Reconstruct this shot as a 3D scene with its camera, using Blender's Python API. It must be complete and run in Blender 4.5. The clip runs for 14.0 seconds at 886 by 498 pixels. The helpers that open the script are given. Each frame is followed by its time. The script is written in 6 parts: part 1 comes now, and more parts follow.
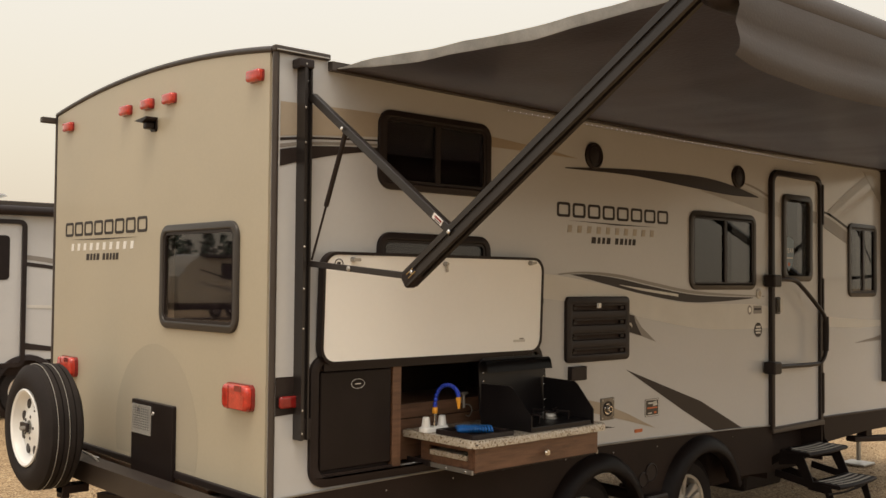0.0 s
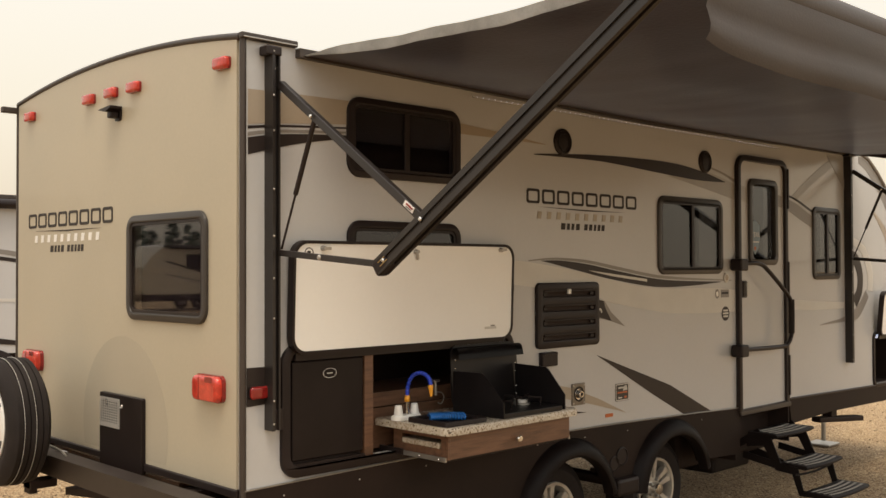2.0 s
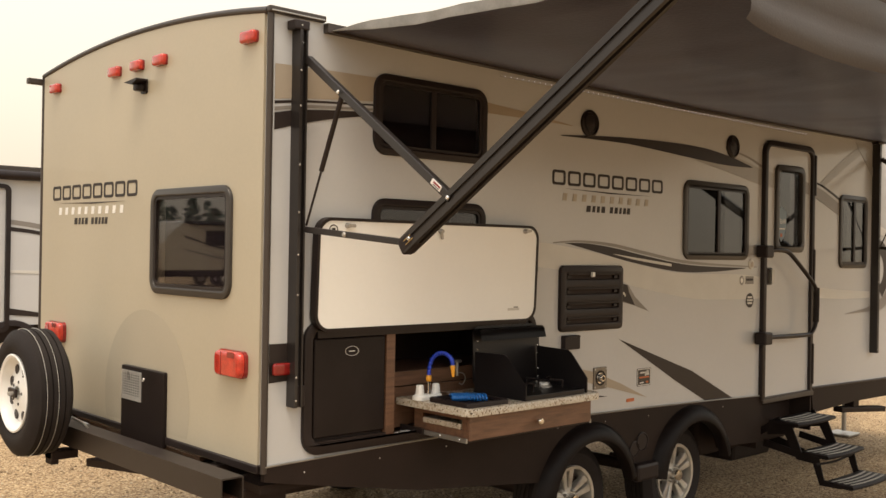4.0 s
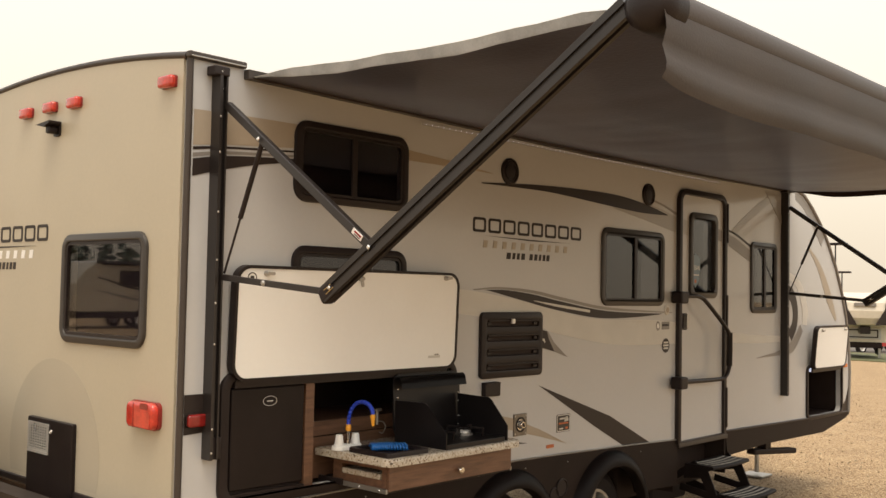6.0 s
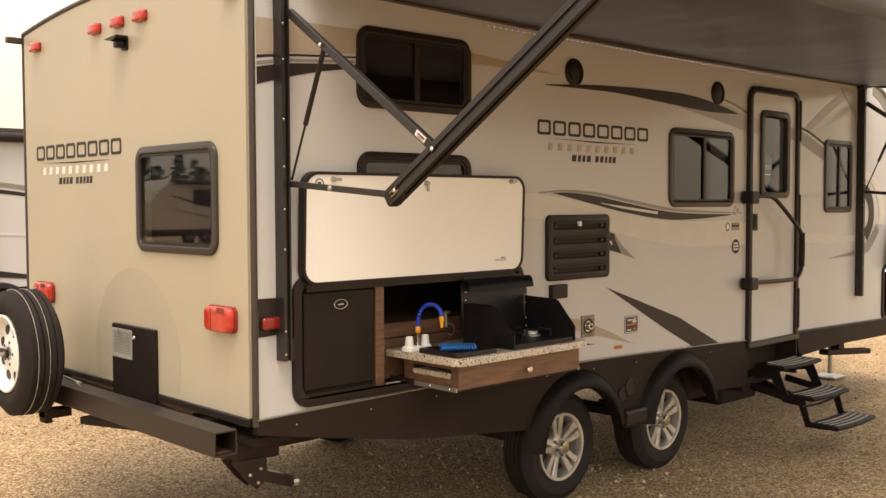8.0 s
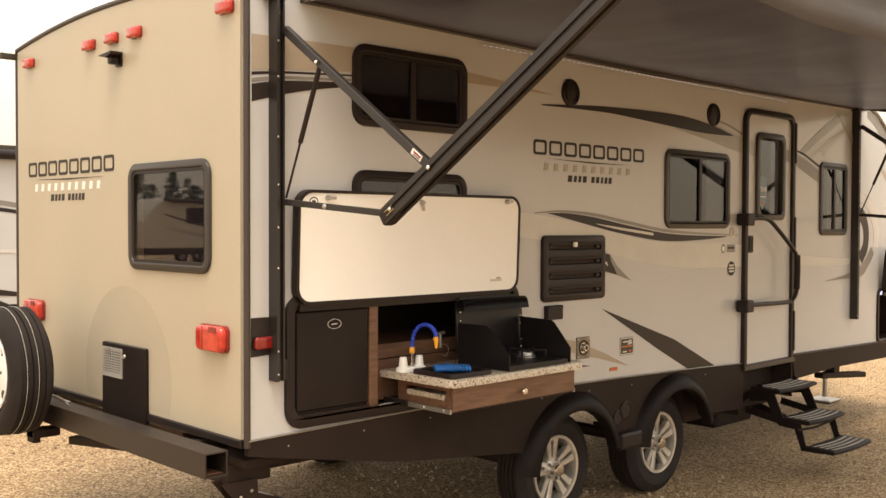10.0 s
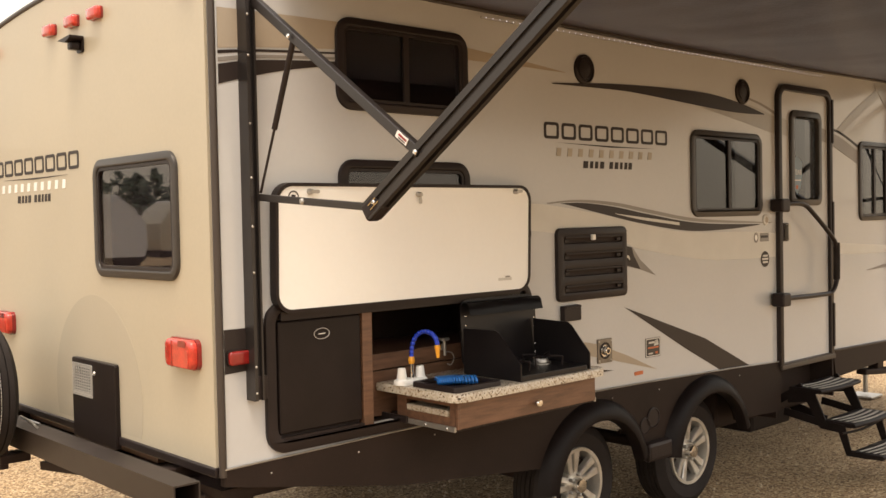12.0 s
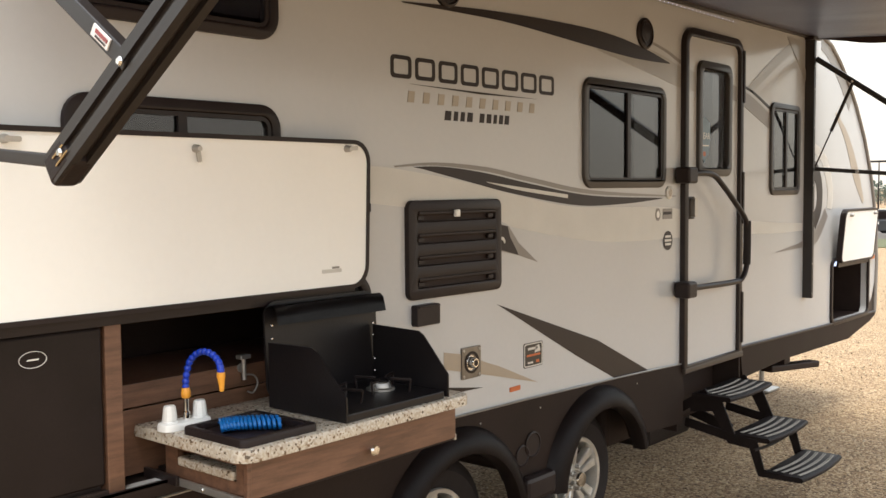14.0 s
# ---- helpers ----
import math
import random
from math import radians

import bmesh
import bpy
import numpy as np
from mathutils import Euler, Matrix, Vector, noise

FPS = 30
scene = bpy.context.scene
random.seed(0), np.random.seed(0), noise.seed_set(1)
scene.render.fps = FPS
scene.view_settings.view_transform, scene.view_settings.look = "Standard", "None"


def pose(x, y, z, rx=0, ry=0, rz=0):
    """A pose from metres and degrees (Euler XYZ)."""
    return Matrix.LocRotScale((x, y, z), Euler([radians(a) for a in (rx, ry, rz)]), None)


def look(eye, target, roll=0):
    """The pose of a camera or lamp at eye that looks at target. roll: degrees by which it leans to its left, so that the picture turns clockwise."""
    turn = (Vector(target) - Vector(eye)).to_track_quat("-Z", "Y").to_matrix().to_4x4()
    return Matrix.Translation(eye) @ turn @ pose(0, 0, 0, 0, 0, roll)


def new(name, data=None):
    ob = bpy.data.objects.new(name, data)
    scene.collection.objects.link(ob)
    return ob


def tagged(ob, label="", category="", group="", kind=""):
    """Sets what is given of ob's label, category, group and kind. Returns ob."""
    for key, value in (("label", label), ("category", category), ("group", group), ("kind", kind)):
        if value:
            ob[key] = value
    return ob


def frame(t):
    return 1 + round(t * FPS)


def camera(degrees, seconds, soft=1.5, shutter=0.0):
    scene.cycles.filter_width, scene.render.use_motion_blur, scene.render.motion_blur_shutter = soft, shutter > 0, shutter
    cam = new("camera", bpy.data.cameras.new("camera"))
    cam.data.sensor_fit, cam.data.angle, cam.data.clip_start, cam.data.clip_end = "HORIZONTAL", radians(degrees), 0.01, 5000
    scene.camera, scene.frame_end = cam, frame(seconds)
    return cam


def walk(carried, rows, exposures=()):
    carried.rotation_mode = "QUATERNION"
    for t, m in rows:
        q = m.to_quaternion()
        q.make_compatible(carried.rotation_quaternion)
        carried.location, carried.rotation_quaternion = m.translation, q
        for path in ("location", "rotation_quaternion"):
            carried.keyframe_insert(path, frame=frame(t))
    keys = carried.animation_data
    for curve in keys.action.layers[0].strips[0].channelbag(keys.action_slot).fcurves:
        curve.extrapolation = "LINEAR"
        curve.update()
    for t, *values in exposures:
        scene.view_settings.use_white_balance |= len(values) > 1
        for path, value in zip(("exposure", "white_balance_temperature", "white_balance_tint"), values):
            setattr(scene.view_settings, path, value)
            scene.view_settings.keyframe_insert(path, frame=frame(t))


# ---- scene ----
from mathutils.geometry import tessellate_polygon

cam = camera(48.2, 14.0)
PATH = [
    (0, (-2.289, -3.608, 1.762), (-0.949, -2.125, 1.825), 0.5),
    (0.5, (-2.296, -3.597, 1.752), (-0.935, -2.133, 1.825), 0.6),
    (1, (-2.302, -3.603, 1.757), (-0.944, -2.137, 1.836), 0.2),
    (1.5, (-2.304, -3.589, 1.762), (-0.924, -2.141, 1.793), 0.6),
    (2, (-2.293, -3.583, 1.76), (-0.903, -2.146, 1.799), -0.2),
    (2.5, (-2.289, -3.576, 1.752), (-0.912, -2.128, 1.818), 0.8),
    (3, (-2.292, -3.562, 1.751), (-0.937, -2.091, 1.767), 1.0),
    (5.5, (-2.291, -3.518, 1.768), (-0.898, -2.083, 1.765), 0.8),
    (6, (-2.286, -3.526, 1.786), (-0.811, -2.178, 1.872), 1.1),
    (6.5, (-2.263, -3.525, 1.764), (-0.706, -2.271, 1.834), -0.3),
    (7, (-2.277, -3.543, 1.756), (-0.751, -2.253, 1.808), -0.7),
    (7.5, (-2.281, -3.542, 1.753), (-0.806, -2.192, 1.763), -0.7),
    (8, (-2.294, -3.555, 1.741), (-0.914, -2.109, 1.65), -0.2),
    (8.5, (-2.276, -3.509, 1.764), (-0.907, -2.055, 1.656), 0.1),
    (9, (-2.284, -3.53, 1.76), (-0.897, -2.09, 1.697), 0.5),
    (11.5, (-2.114, -3.375, 1.708), (-0.725, -1.937, 1.661), -0.3),
    (12, (-1.849, -3.219, 1.731), (-0.493, -1.751, 1.672), -1.2),
    (12.5, (-1.648, -2.983, 1.737), (-0.193, -1.611, 1.684), 0.4),
    (13, (-1.352, -2.787, 1.702), (0.139, -1.454, 1.734), -0.6),
    (13.5, (-1.061, -2.639, 1.715), (0.347, -1.221, 1.635), -3.1),
    (13.8, (-0.905, -2.499, 1.716), (0.556, -1.135, 1.669), -0.9),
    (14, (-0.781, -2.442, 1.72), (0.74, -1.149, 1.598), -0.5),
]
EXPOSURES = [(0, -0.69, 6400, 12), (1.0, -0.69, 6400, 12), (2.0, -0.54, 6400, 12), (3, -0.43, 6400, 12), (5.5, -0.27, 6400, 12), (6.5, -0.54, 6450, 13), (7.0, -0.55, 6500, 13), (7.5, -0.28, 6600, 14), (9, 0.02, 6700, 14), (11.5, 0.06, 6650, 14), (12.0, 0.07, 6500, 14), (12.5, 0.30, 6350, 13), (13, 0.09, 6400, 13), (13.5, 0.20, 6150, 12), (14, 0.22, 5550, 10)]
walk(cam, [(t, look(eye, target, roll)) for t, eye, target, roll in PATH], EXPOSURES)

# ---- world and light: smoky overcast afternoon ----
SUN_DIR = Vector((-0.21, -0.27, 0.92)).normalized()
world = bpy.data.worlds.new("hazy_sky")
scene.world = world
world.use_nodes = True
wn, wl = world.node_tree.nodes, world.node_tree.links
wn.clear()
sky = wn.new("ShaderNodeTexSky")
sky.sky_type = "NISHITA"
sky.sun_disc = False
sky.sun_elevation = math.asin(SUN_DIR.z)
sky.sun_rotation = math.atan2(SUN_DIR.x, SUN_DIR.y)
sky.air_density, sky.dust_density, sky.ozone_density = 2.0, 8.0, 0.5
bg_sky = wn.new("ShaderNodeBackground")
bg_sky.inputs["Strength"].default_value = 0.05
wl.new(sky.outputs[0], bg_sky.inputs["Color"])
wtc = wn.new("ShaderNodeTexCoord")
wsep = wn.new("ShaderNodeSeparateXYZ")
wl.new(wtc.outputs["Generated"], wsep.inputs[0])
wramp = wn.new("ShaderNodeValToRGB")
wramp.color_ramp.elements[0].position, wramp.color_ramp.elements[0].color = 0.0, (0.80, 0.68, 0.50, 1)
wramp.color_ramp.elements[1].position, wramp.color_ramp.elements[1].color = 0.45, (0.97, 0.93, 0.84, 1)
high = wramp.color_ramp.elements.new(0.9)
high.color = (1.15, 1.10, 1.0, 1)
mid = wramp.color_ramp.elements.new(0.14)
mid.color = (0.90, 0.81, 0.64, 1)
wl.new(wsep.outputs["Z"], wramp.inputs[0])
bg_haze = wn.new("ShaderNodeBackground")
bg_haze.inputs["Strength"].default_value = 1.25
# the haze glows more on the sun's side
wdot = wn.new("ShaderNodeVectorMath")
wdot.operation = "DOT_PRODUCT"
wl.new(wtc.outputs["Generated"], wdot.inputs[0])
wdot.inputs[1].default_value = SUN_DIR
wglow = wn.new("ShaderNodeMapRange")
wglow.inputs["From Min"].default_value, wglow.inputs["From Max"].default_value = 0.1, 1.0
wglow.inputs["To Min"].default_value, wglow.inputs["To Max"].default_value = 1.16, 1.36
wl.new(wdot.outputs["Value"], wglow.inputs["Value"])
wmul = wn.new("ShaderNodeVectorMath")
wmul.operation = "SCALE"
wl.new(wramp.outputs[0], wmul.inputs[0])
wl.new(wglow.outputs[0], wmul.inputs["Scale"])
wl.new(wmul.outputs[0], bg_haze.inputs["Color"])
wadd = wn.new("ShaderNodeAddShader")
wl.new(bg_sky.outputs[0], wadd.inputs[0])
wl.new(bg_haze.outputs[0], wadd.inputs[1])
wout = wn.new("ShaderNodeOutputWorld")
wl.new(wadd.outputs[0], wout.inputs["Surface"])

sun = new("sun", bpy.data.lights.new("sun", "SUN"))
sun.data.energy, sun.data.angle, sun.data.color = 2.5, radians(25), (1.0, 0.86, 0.64)
sun.matrix_world = look(SUN_DIR * 30, (0, 0, 0))


# ---- materials ----
def mat(name, color, rough=0.5, metal=0.0, var=0.08, scale=6.0, bump=0.0, fine=120.0, coat=0.0, stretch=(1, 1, 1), spec=0.5):
    """A plain surface with variation at two scales and a fine relief."""
    m = bpy.data.materials.new(name)
    m.use_nodes = True
    n, l = m.node_tree.nodes, m.node_tree.links
    b = n["Principled BSDF"]
    b.inputs["Metallic"].default_value = metal
    b.inputs["Coat Weight"].default_value = coat
    b.inputs["Specular IOR Level"].default_value = spec
    tc = n.new("ShaderNodeTexCoord")
    mp = n.new("ShaderNodeMapping")
    mp.inputs["Scale"].default_value = stretch
    l.new(tc.outputs["Object"], mp.inputs[0])
    n1, n2 = n.new("ShaderNodeTexNoise"), n.new("ShaderNodeTexNoise")
    n1.inputs["Scale"].default_value, n1.inputs["Detail"].default_value = scale, 5
    n2.inputs["Scale"].default_value, n2.inputs["Detail"].default_value = fine, 3
    l.new(mp.outputs[0], n1.inputs["Vector"])
    l.new(mp.outputs[0], n2.inputs["Vector"])
    add = n.new("ShaderNodeMath")
    add.operation = "MULTIPLY_ADD"
    l.new(n2.outputs["Fac"], add.inputs[0])
    add.inputs[1].default_value = 0.35
    l.new(n1.outputs["Fac"], add.inputs[2])
    ramp = n.new("ShaderNodeValToRGB")
    lo, hi = 1 - var, 1 + var
    ramp.color_ramp.elements[0].position, ramp.color_ramp.elements[0].color = 0.45, (*(c * lo for c in color), 1)
    ramp.color_ramp.elements[1].position, ramp.color_ramp.elements[1].color = 0.9, (*(min(1, c * hi) for c in color), 1)
    l.new(add.outputs[0], ramp.inputs[0])
    l.new(ramp.outputs[0], b.inputs["Base Color"])
    mr = n.new("ShaderNodeMapRange")
    mr.inputs["To Min"].default_value, mr.inputs["To Max"].default_value = rough * 0.8, min(1, rough * 1.2)
    l.new(n1.outputs["Fac"], mr.inputs["Value"])
    l.new(mr.outputs[0], b.inputs["Roughness"])
    if bump:
        bp = n.new("ShaderNodeBump")
        bp.inputs["Strength"].default_value, bp.inputs["Distance"].default_value = bump, 0.004
        l.new(n2.outputs["Fac"], bp.inputs["Height"])
        l.new(bp.outputs[0], b.inputs["Normal"])
    return m


def glass(name, tint, rough=0.02):
    m = bpy.data.materials.new(name)
    m.use_nodes = True
    b = m.node_tree.nodes["Principled BSDF"]
    b.inputs["Base Color"].default_value = (*tint, 1)
    b.inputs["Transmission Weight"].default_value = 1.0
    b.inputs["Roughness"].default_value = rough
    b.inputs["IOR"].default_value = 1.52
    return m


def speckle(name, stops, scale, rough, bump, spread=(0.0, 1.0), coat=0.0):
    """Stones or granite: cells of a few colours."""
    m = bpy.data.materials.new(name)
    m.use_nodes = True
    n, l = m.node_tree.nodes, m.node_tree.links
    b = n["Principled BSDF"]
    b.inputs["Roughness"].default_value = rough
    b.inputs["Coat Weight"].default_value = coat
    tc = n.new("ShaderNodeTexCoord")
    vo = n.new("ShaderNodeTexVoronoi")
    vo.inputs["Scale"].default_value = scale
    l.new(tc.outputs["Object"], vo.inputs["Vector"])
    sp = n.new("ShaderNodeSeparateColor")
    l.new(vo.outputs["Color"], sp.inputs[0])
    big = n.new("ShaderNodeTexNoise")
    big.inputs["Scale"].default_value, big.inputs["Detail"].default_value = scale * 0.02, 6
    l.new(tc.outputs["Object"], big.inputs["Vector"])
    ramp = n.new("ShaderNodeValToRGB")
    els = ramp.color_ramp.elements
    els[0].position, els[0].color = stops[0][0], (*stops[0][1], 1)
    els[1].position, els[1].color = stops[-1][0], (*stops[-1][1], 1)
    for p, c in stops[1:-1]:
        els.new(p).color = (*c, 1)
    l.new(sp.outputs[0], ramp.inputs[0])
    mix = n.new("ShaderNodeMix")
    mix.data_type, mix.blend_type = "RGBA", "MULTIPLY"
    mix.inputs[0].default_value = 1.0
    l.new(ramp.outputs[0], mix.inputs[6])
    r2 = n.new("ShaderNodeValToRGB")
    r2.color_ramp.elements[0].position, r2.color_ramp.elements[0].color = 0.3, (0.78, 0.76, 0.74, 1)
    r2.color_ramp.elements[1].position, r2.color_ramp.elements[1].color = 0.7, (1, 1, 1, 1)
    l.new(big.outputs["Fac"], r2.inputs[0])
    l.new(r2.outputs[0], mix.inputs[7])
    l.new(mix.outputs[2], b.inputs["Base Color"])
    if bump:
        bp = n.new("ShaderNodeBump")
        bp.invert = True
        bp.inputs["Strength"].default_value, bp.inputs["Distance"].default_value = bump, 0.6 / scale
        l.new(vo.outputs["Distance"], bp.inputs["Height"])
        l.new(bp.outputs[0], b.inputs["Normal"])
    return m


# white darkened to hold the awning's shade; the lit hatch lining stays bright
GEL = mat("shade_dimmed_white_gelcoat", (0.500, 0.497, 0.497), 0.22, var=0.03, scale=1.5, fine=40, coat=0.12)
HATCH_WHITE = mat("white_door_lining", (0.88, 0.87, 0.84), 0.4, var=0.02, scale=2, fine=50)
TAN = mat("tan_gelcoat", (0.45, 0.395, 0.295), 0.42, var=0.05, scale=1.2, fine=60, coat=0.15)
TAN_DARK = mat("tan_decal", (0.36, 0.30, 0.23), 0.35, var=0.04)
GREY_DECAL = mat("light_grey_decal", (0.56, 0.54, 0.50), 0.32, var=0.04)
SOFT_GREY = mat("soft_grey_decal", (0.33, 0.315, 0.29), 0.3, var=0.06)
MID_DECAL = mat("mid_grey_decal", (0.22, 0.20, 0.18), 0.35, var=0.05)
DARK_DECAL = mat("charcoal_decal", (0.0276, 0.0201, 0.0178), 0.4, var=0.15, spec=0.25)
WHITE_DECAL = mat("white_decal", (0.80, 0.78, 0.74), 0.4, var=0.03)
BLACK = mat("black_plastic", (0.0180, 0.0120, 0.0112), 0.42, var=0.2, bump=0.15, spec=0.25)
BLACK_METAL = mat("black_powder_coat", (0.0200, 0.0140, 0.0130), 0.36, var=0.2, bump=0.1, fine=300, spec=0.25)
ARM = mat("bronze_black_extrusion", (0.0240, 0.0195, 0.0180), 0.36, metal=0.15, var=0.15, stretch=(1, 1, 1))
SKIRT = mat("dark_grey_skirt", (0.0215, 0.0140, 0.0112), 0.55, var=0.25, scale=3, spec=0.12)
TRIM = mat("bronze_corner_trim", (0.050, 0.038, 0.031), 0.45, metal=0.2, var=0.1)
RUBBER = mat("tyre_rubber", (0.0234, 0.0189, 0.0175), 0.72, var=0.25, bump=0.3, fine=200, spec=0.15)
ALU = mat("machined_alloy", (0.78, 0.76, 0.72), 0.30, metal=0.7, var=0.08)
LED = mat("led_bead", (0.85, 0.87, 0.95), 0.3, var=0.02)
LED.node_tree.nodes["Principled BSDF"].inputs["Emission Color"].default_value = (0.72, 0.78, 1.0, 1)
LED.node_tree.nodes["Principled BSDF"].inputs["Emission Strength"].default_value = 1.2
STOVE_BLACK = mat("black_stove_enamel", (0.0112, 0.0093, 0.0099), 0.34, var=0.2, bump=0.1, spec=0.3)
RIM_ALU = mat("satin_alloy", (0.62, 0.59, 0.54), 0.34, metal=0.75, var=0.15, scale=14)
CHROME = mat("chrome", (0.75, 0.73, 0.70), 0.14, metal=1.0, var=0.03)
STEEL = mat("zinc_steel", (0.42, 0.40, 0.37), 0.4, metal=0.8, var=0.1)
WHITE_STEEL = mat("white_painted_steel", (0.80, 0.79, 0.76), 0.35, var=0.04)
RUST = mat("rusty_steel", (0.13, 0.055, 0.028), 0.8, var=0.35, bump=0.3)
FRAME = mat("painted_chassis", (0.0252, 0.0161, 0.0133), 0.55, var=0.3, bump=0.2, spec=0.15)
ROOF = mat("white_roof_membrane", (0.70, 0.69, 0.66), 0.6, var=0.06)
CANVAS = mat("dark_awning_vinyl", (0.034, 0.0195, 0.0155), 0.30, var=0.25, scale=1.4, bump=0.25, fine=50, spec=0.36)
CANVAS.node_tree.nodes["Principled BSDF"].inputs["Specular Tint"].default_value = (1.0, 0.80, 0.66, 1)
CANVAS_TOP = mat("grey_awning_edge", (0.46, 0.45, 0.43), 0.7, var=0.2, scale=9)
ROLLER = mat("wrapped_awning_fabric", (0.062, 0.050, 0.044), 0.5, var=0.15, scale=3, bump=0.2, spec=0.3)
VALANCE = mat("grey_awning_valance", (0.125, 0.108, 0.098), 0.5, var=0.12, scale=3, bump=0.2)
RED = mat("red_lens", (0.50, 0.035, 0.018), 0.18, var=0.25, scale=30, coat=0.6)
RED_DARK = mat("dark_red_lens", (0.22, 0.012, 0.010), 0.2, var=0.2, scale=30, coat=0.5)
AMBER = mat("amber_lens", (0.60, 0.16, 0.03), 0.2, var=0.1, coat=0.5)
STEP_BLACK = mat("black_step_paint", (0.0154, 0.0112, 0.0105), 0.5, var=0.3, bump=0.2, spec=0.12)
PORT_STEEL = mat("weathered_steel_plate", (0.20, 0.185, 0.165), 0.35, metal=0.85, var=0.2, scale=25)
WOOD = mat("walnut_laminate", (0.14, 0.072, 0.042), 0.42, var=0.32, scale=7, fine=60, stretch=(1, 6, 9))
GLASS_DARK = glass("dark_tinted_glass", (0.32, 0.29, 0.30))
# gloom of the unlit cabin as a colour, lifted a little for haze
CABIN_DARK = mat("painted_cabin_dark", (0.060, 0.046, 0.052), 0.7, var=0.15)
GLASS_TINT = glass("tinted_glass", (0.12, 0.11, 0.095))
DARK_PANEL = mat("black_glossy_panel", (0.0140, 0.0095, 0.0088), 0.35, var=0.2, spec=0.2)
BLUE = mat("blue_plastic", (0.012, 0.045, 0.48), 0.3, var=0.1)
BLUE2 = mat("blue_hose", (0.015, 0.13, 0.42), 0.32, var=0.1)
YELLOW = mat("orange_yellow_plastic", (0.80, 0.36, 0.03), 0.35, var=0.05)
WHITE_PLASTIC = mat("white_plastic", (0.82, 0.81, 0.78), 0.3, var=0.02)
LINER = mat("black_liner", (0.0288, 0.0192, 0.0160), 0.6, var=0.2, spec=0.15)
CASHEW = mat("sticker_white", (0.75, 0.70, 0.66), 0.4, var=0.05)
ORANGE = mat("sticker_orange", (0.48, 0.12, 0.03), 0.4, var=0.05)
GRANITE = speckle("speckled_granite", [(0.0, (0.10, 0.075, 0.05)), (0.07, (0.26, 0.18, 0.11)), (0.16, (0.50, 0.42, 0.32)), (0.55, (0.62, 0.56, 0.46)), (0.80, (0.44, 0.37, 0.29)), (1.0, (0.68, 0.63, 0.54))], 155, 0.22, 0.0, coat=0.3)
GRAVEL = speckle("gravel_ground", [(0.0, (0.10, 0.057, 0.026)), (0.25, (0.28, 0.176, 0.085)), (0.6, (0.41, 0.275, 0.142)), (0.85, (0.68, 0.52, 0.31)), (1.0, (0.22, 0.142, 0.076))], 80, 0.9, 1.0)
STONE = speckle("loose_stone", [(0.0, (0.17, 0.11, 0.06)), (0.5, (0.42, 0.31, 0.19)), (1.0, (0.66, 0.55, 0.39))], 25, 0.85, 0.0)
GRASS = mat("mown_grass", (0.105, 0.11, 0.045), 0.9, var=0.3, scale=0.8, fine=20)
ASPHALT = mat("pale_asphalt", (0.12, 0.105, 0.09), 0.9, var=0.12, scale=0.6)
LEAF = mat("conifer_needles", (0.08, 0.10, 0.07), 0.8, var=0.3, scale=3)
BARK = mat("bark", (0.09, 0.07, 0.05), 0.9, var=0.3)


# ---- building helpers ----
ROOTS = {}


def thing(name, loc, label, category, group="", kind=""):
    e = new(name)
    e.location = loc
    e.empty_display_size = 0.2
    ROOTS[e.name] = Vector(loc)
    return tagged(e, label, category, group, kind)


def mesh_of(bm, name):
    bmesh.ops.recalc_face_normals(bm, faces=bm.faces)
    me = bpy.data.meshes.new(name)
    bm.to_mesh(me)
    bm.free()
    return me


def part(name, bm, material, parent, label="", smooth=None):
    """Links a bmesh, given in world coordinates, as one mesh under a thing or a part."""
    me = mesh_of(bm, name)
    root = ROOTS[parent.name] if parent else Vector((0, 0, 0))
    me.transform(Matrix.Translation(-root))
    me.materials.append(material)
    ob = new(name, me)
    ob.parent = parent
    ROOTS[ob.name] = root
    if smooth:
        me.polygons.foreach_set("use_smooth", [True] * len(me.polygons))
        me.set_sharp_from_angle(angle=radians(smooth))
    if label:
        ob["label"] = label
    return ob


def solo(name, bm, material, label, category, group="", kind="", smooth=None):
    return tagged(part(name, bm, material, None, "", smooth), label, category, group, kind)


def box(x0, x1, y0, y1, z0, z1, bevel=0.0, bm=None, seg=2, m=None):
    own = bmesh.new()
    bmesh.ops.create_cube(own, size=1.0)
    for v in own.verts:
        v.co = Vector(((x0 + x1) / 2 + v.co.x * (x1 - x0), (y0 + y1) / 2 + v.co.y * (y1 - y0), (z0 + z1) / 2 + v.co.z * (z1 - z0)))
    if bevel:
        bmesh.ops.bevel(own, geom=own.edges[:], offset=bevel, segments=seg, affect="EDGES", profile=0.5)
    if m:
        own.transform(m)
    return join(bm, own)


def join(bm, own):
    if bm is None:
        return own
    me = bpy.data.meshes.new("joined")
    own.to_mesh(me)
    own.free()
    bm.from_mesh(me)
    bpy.data.meshes.remove(me)
    return bm


def rrect(u0, v0, u1, v1, r, n=6):
    pts = []
    for cu, cv, a0 in ((u1 - r, v1 - r, 0), (u0 + r, v1 - r, 90), (u0 + r, v0 + r, 180), (u1 - r, v0 + r, 270)):
        for k in range(n + 1):
            a = radians(a0 + 90 * k / n)
            pts.append((cu + r * math.cos(a), cv + r * math.sin(a)))
    return pts


def circle(cu, cv, r, n=24, squash=1.0):
    return [(cu + r * math.cos(2 * math.pi * k / n), cv + r * squash * math.sin(2 * math.pi * k / n)) for k in range(n)]


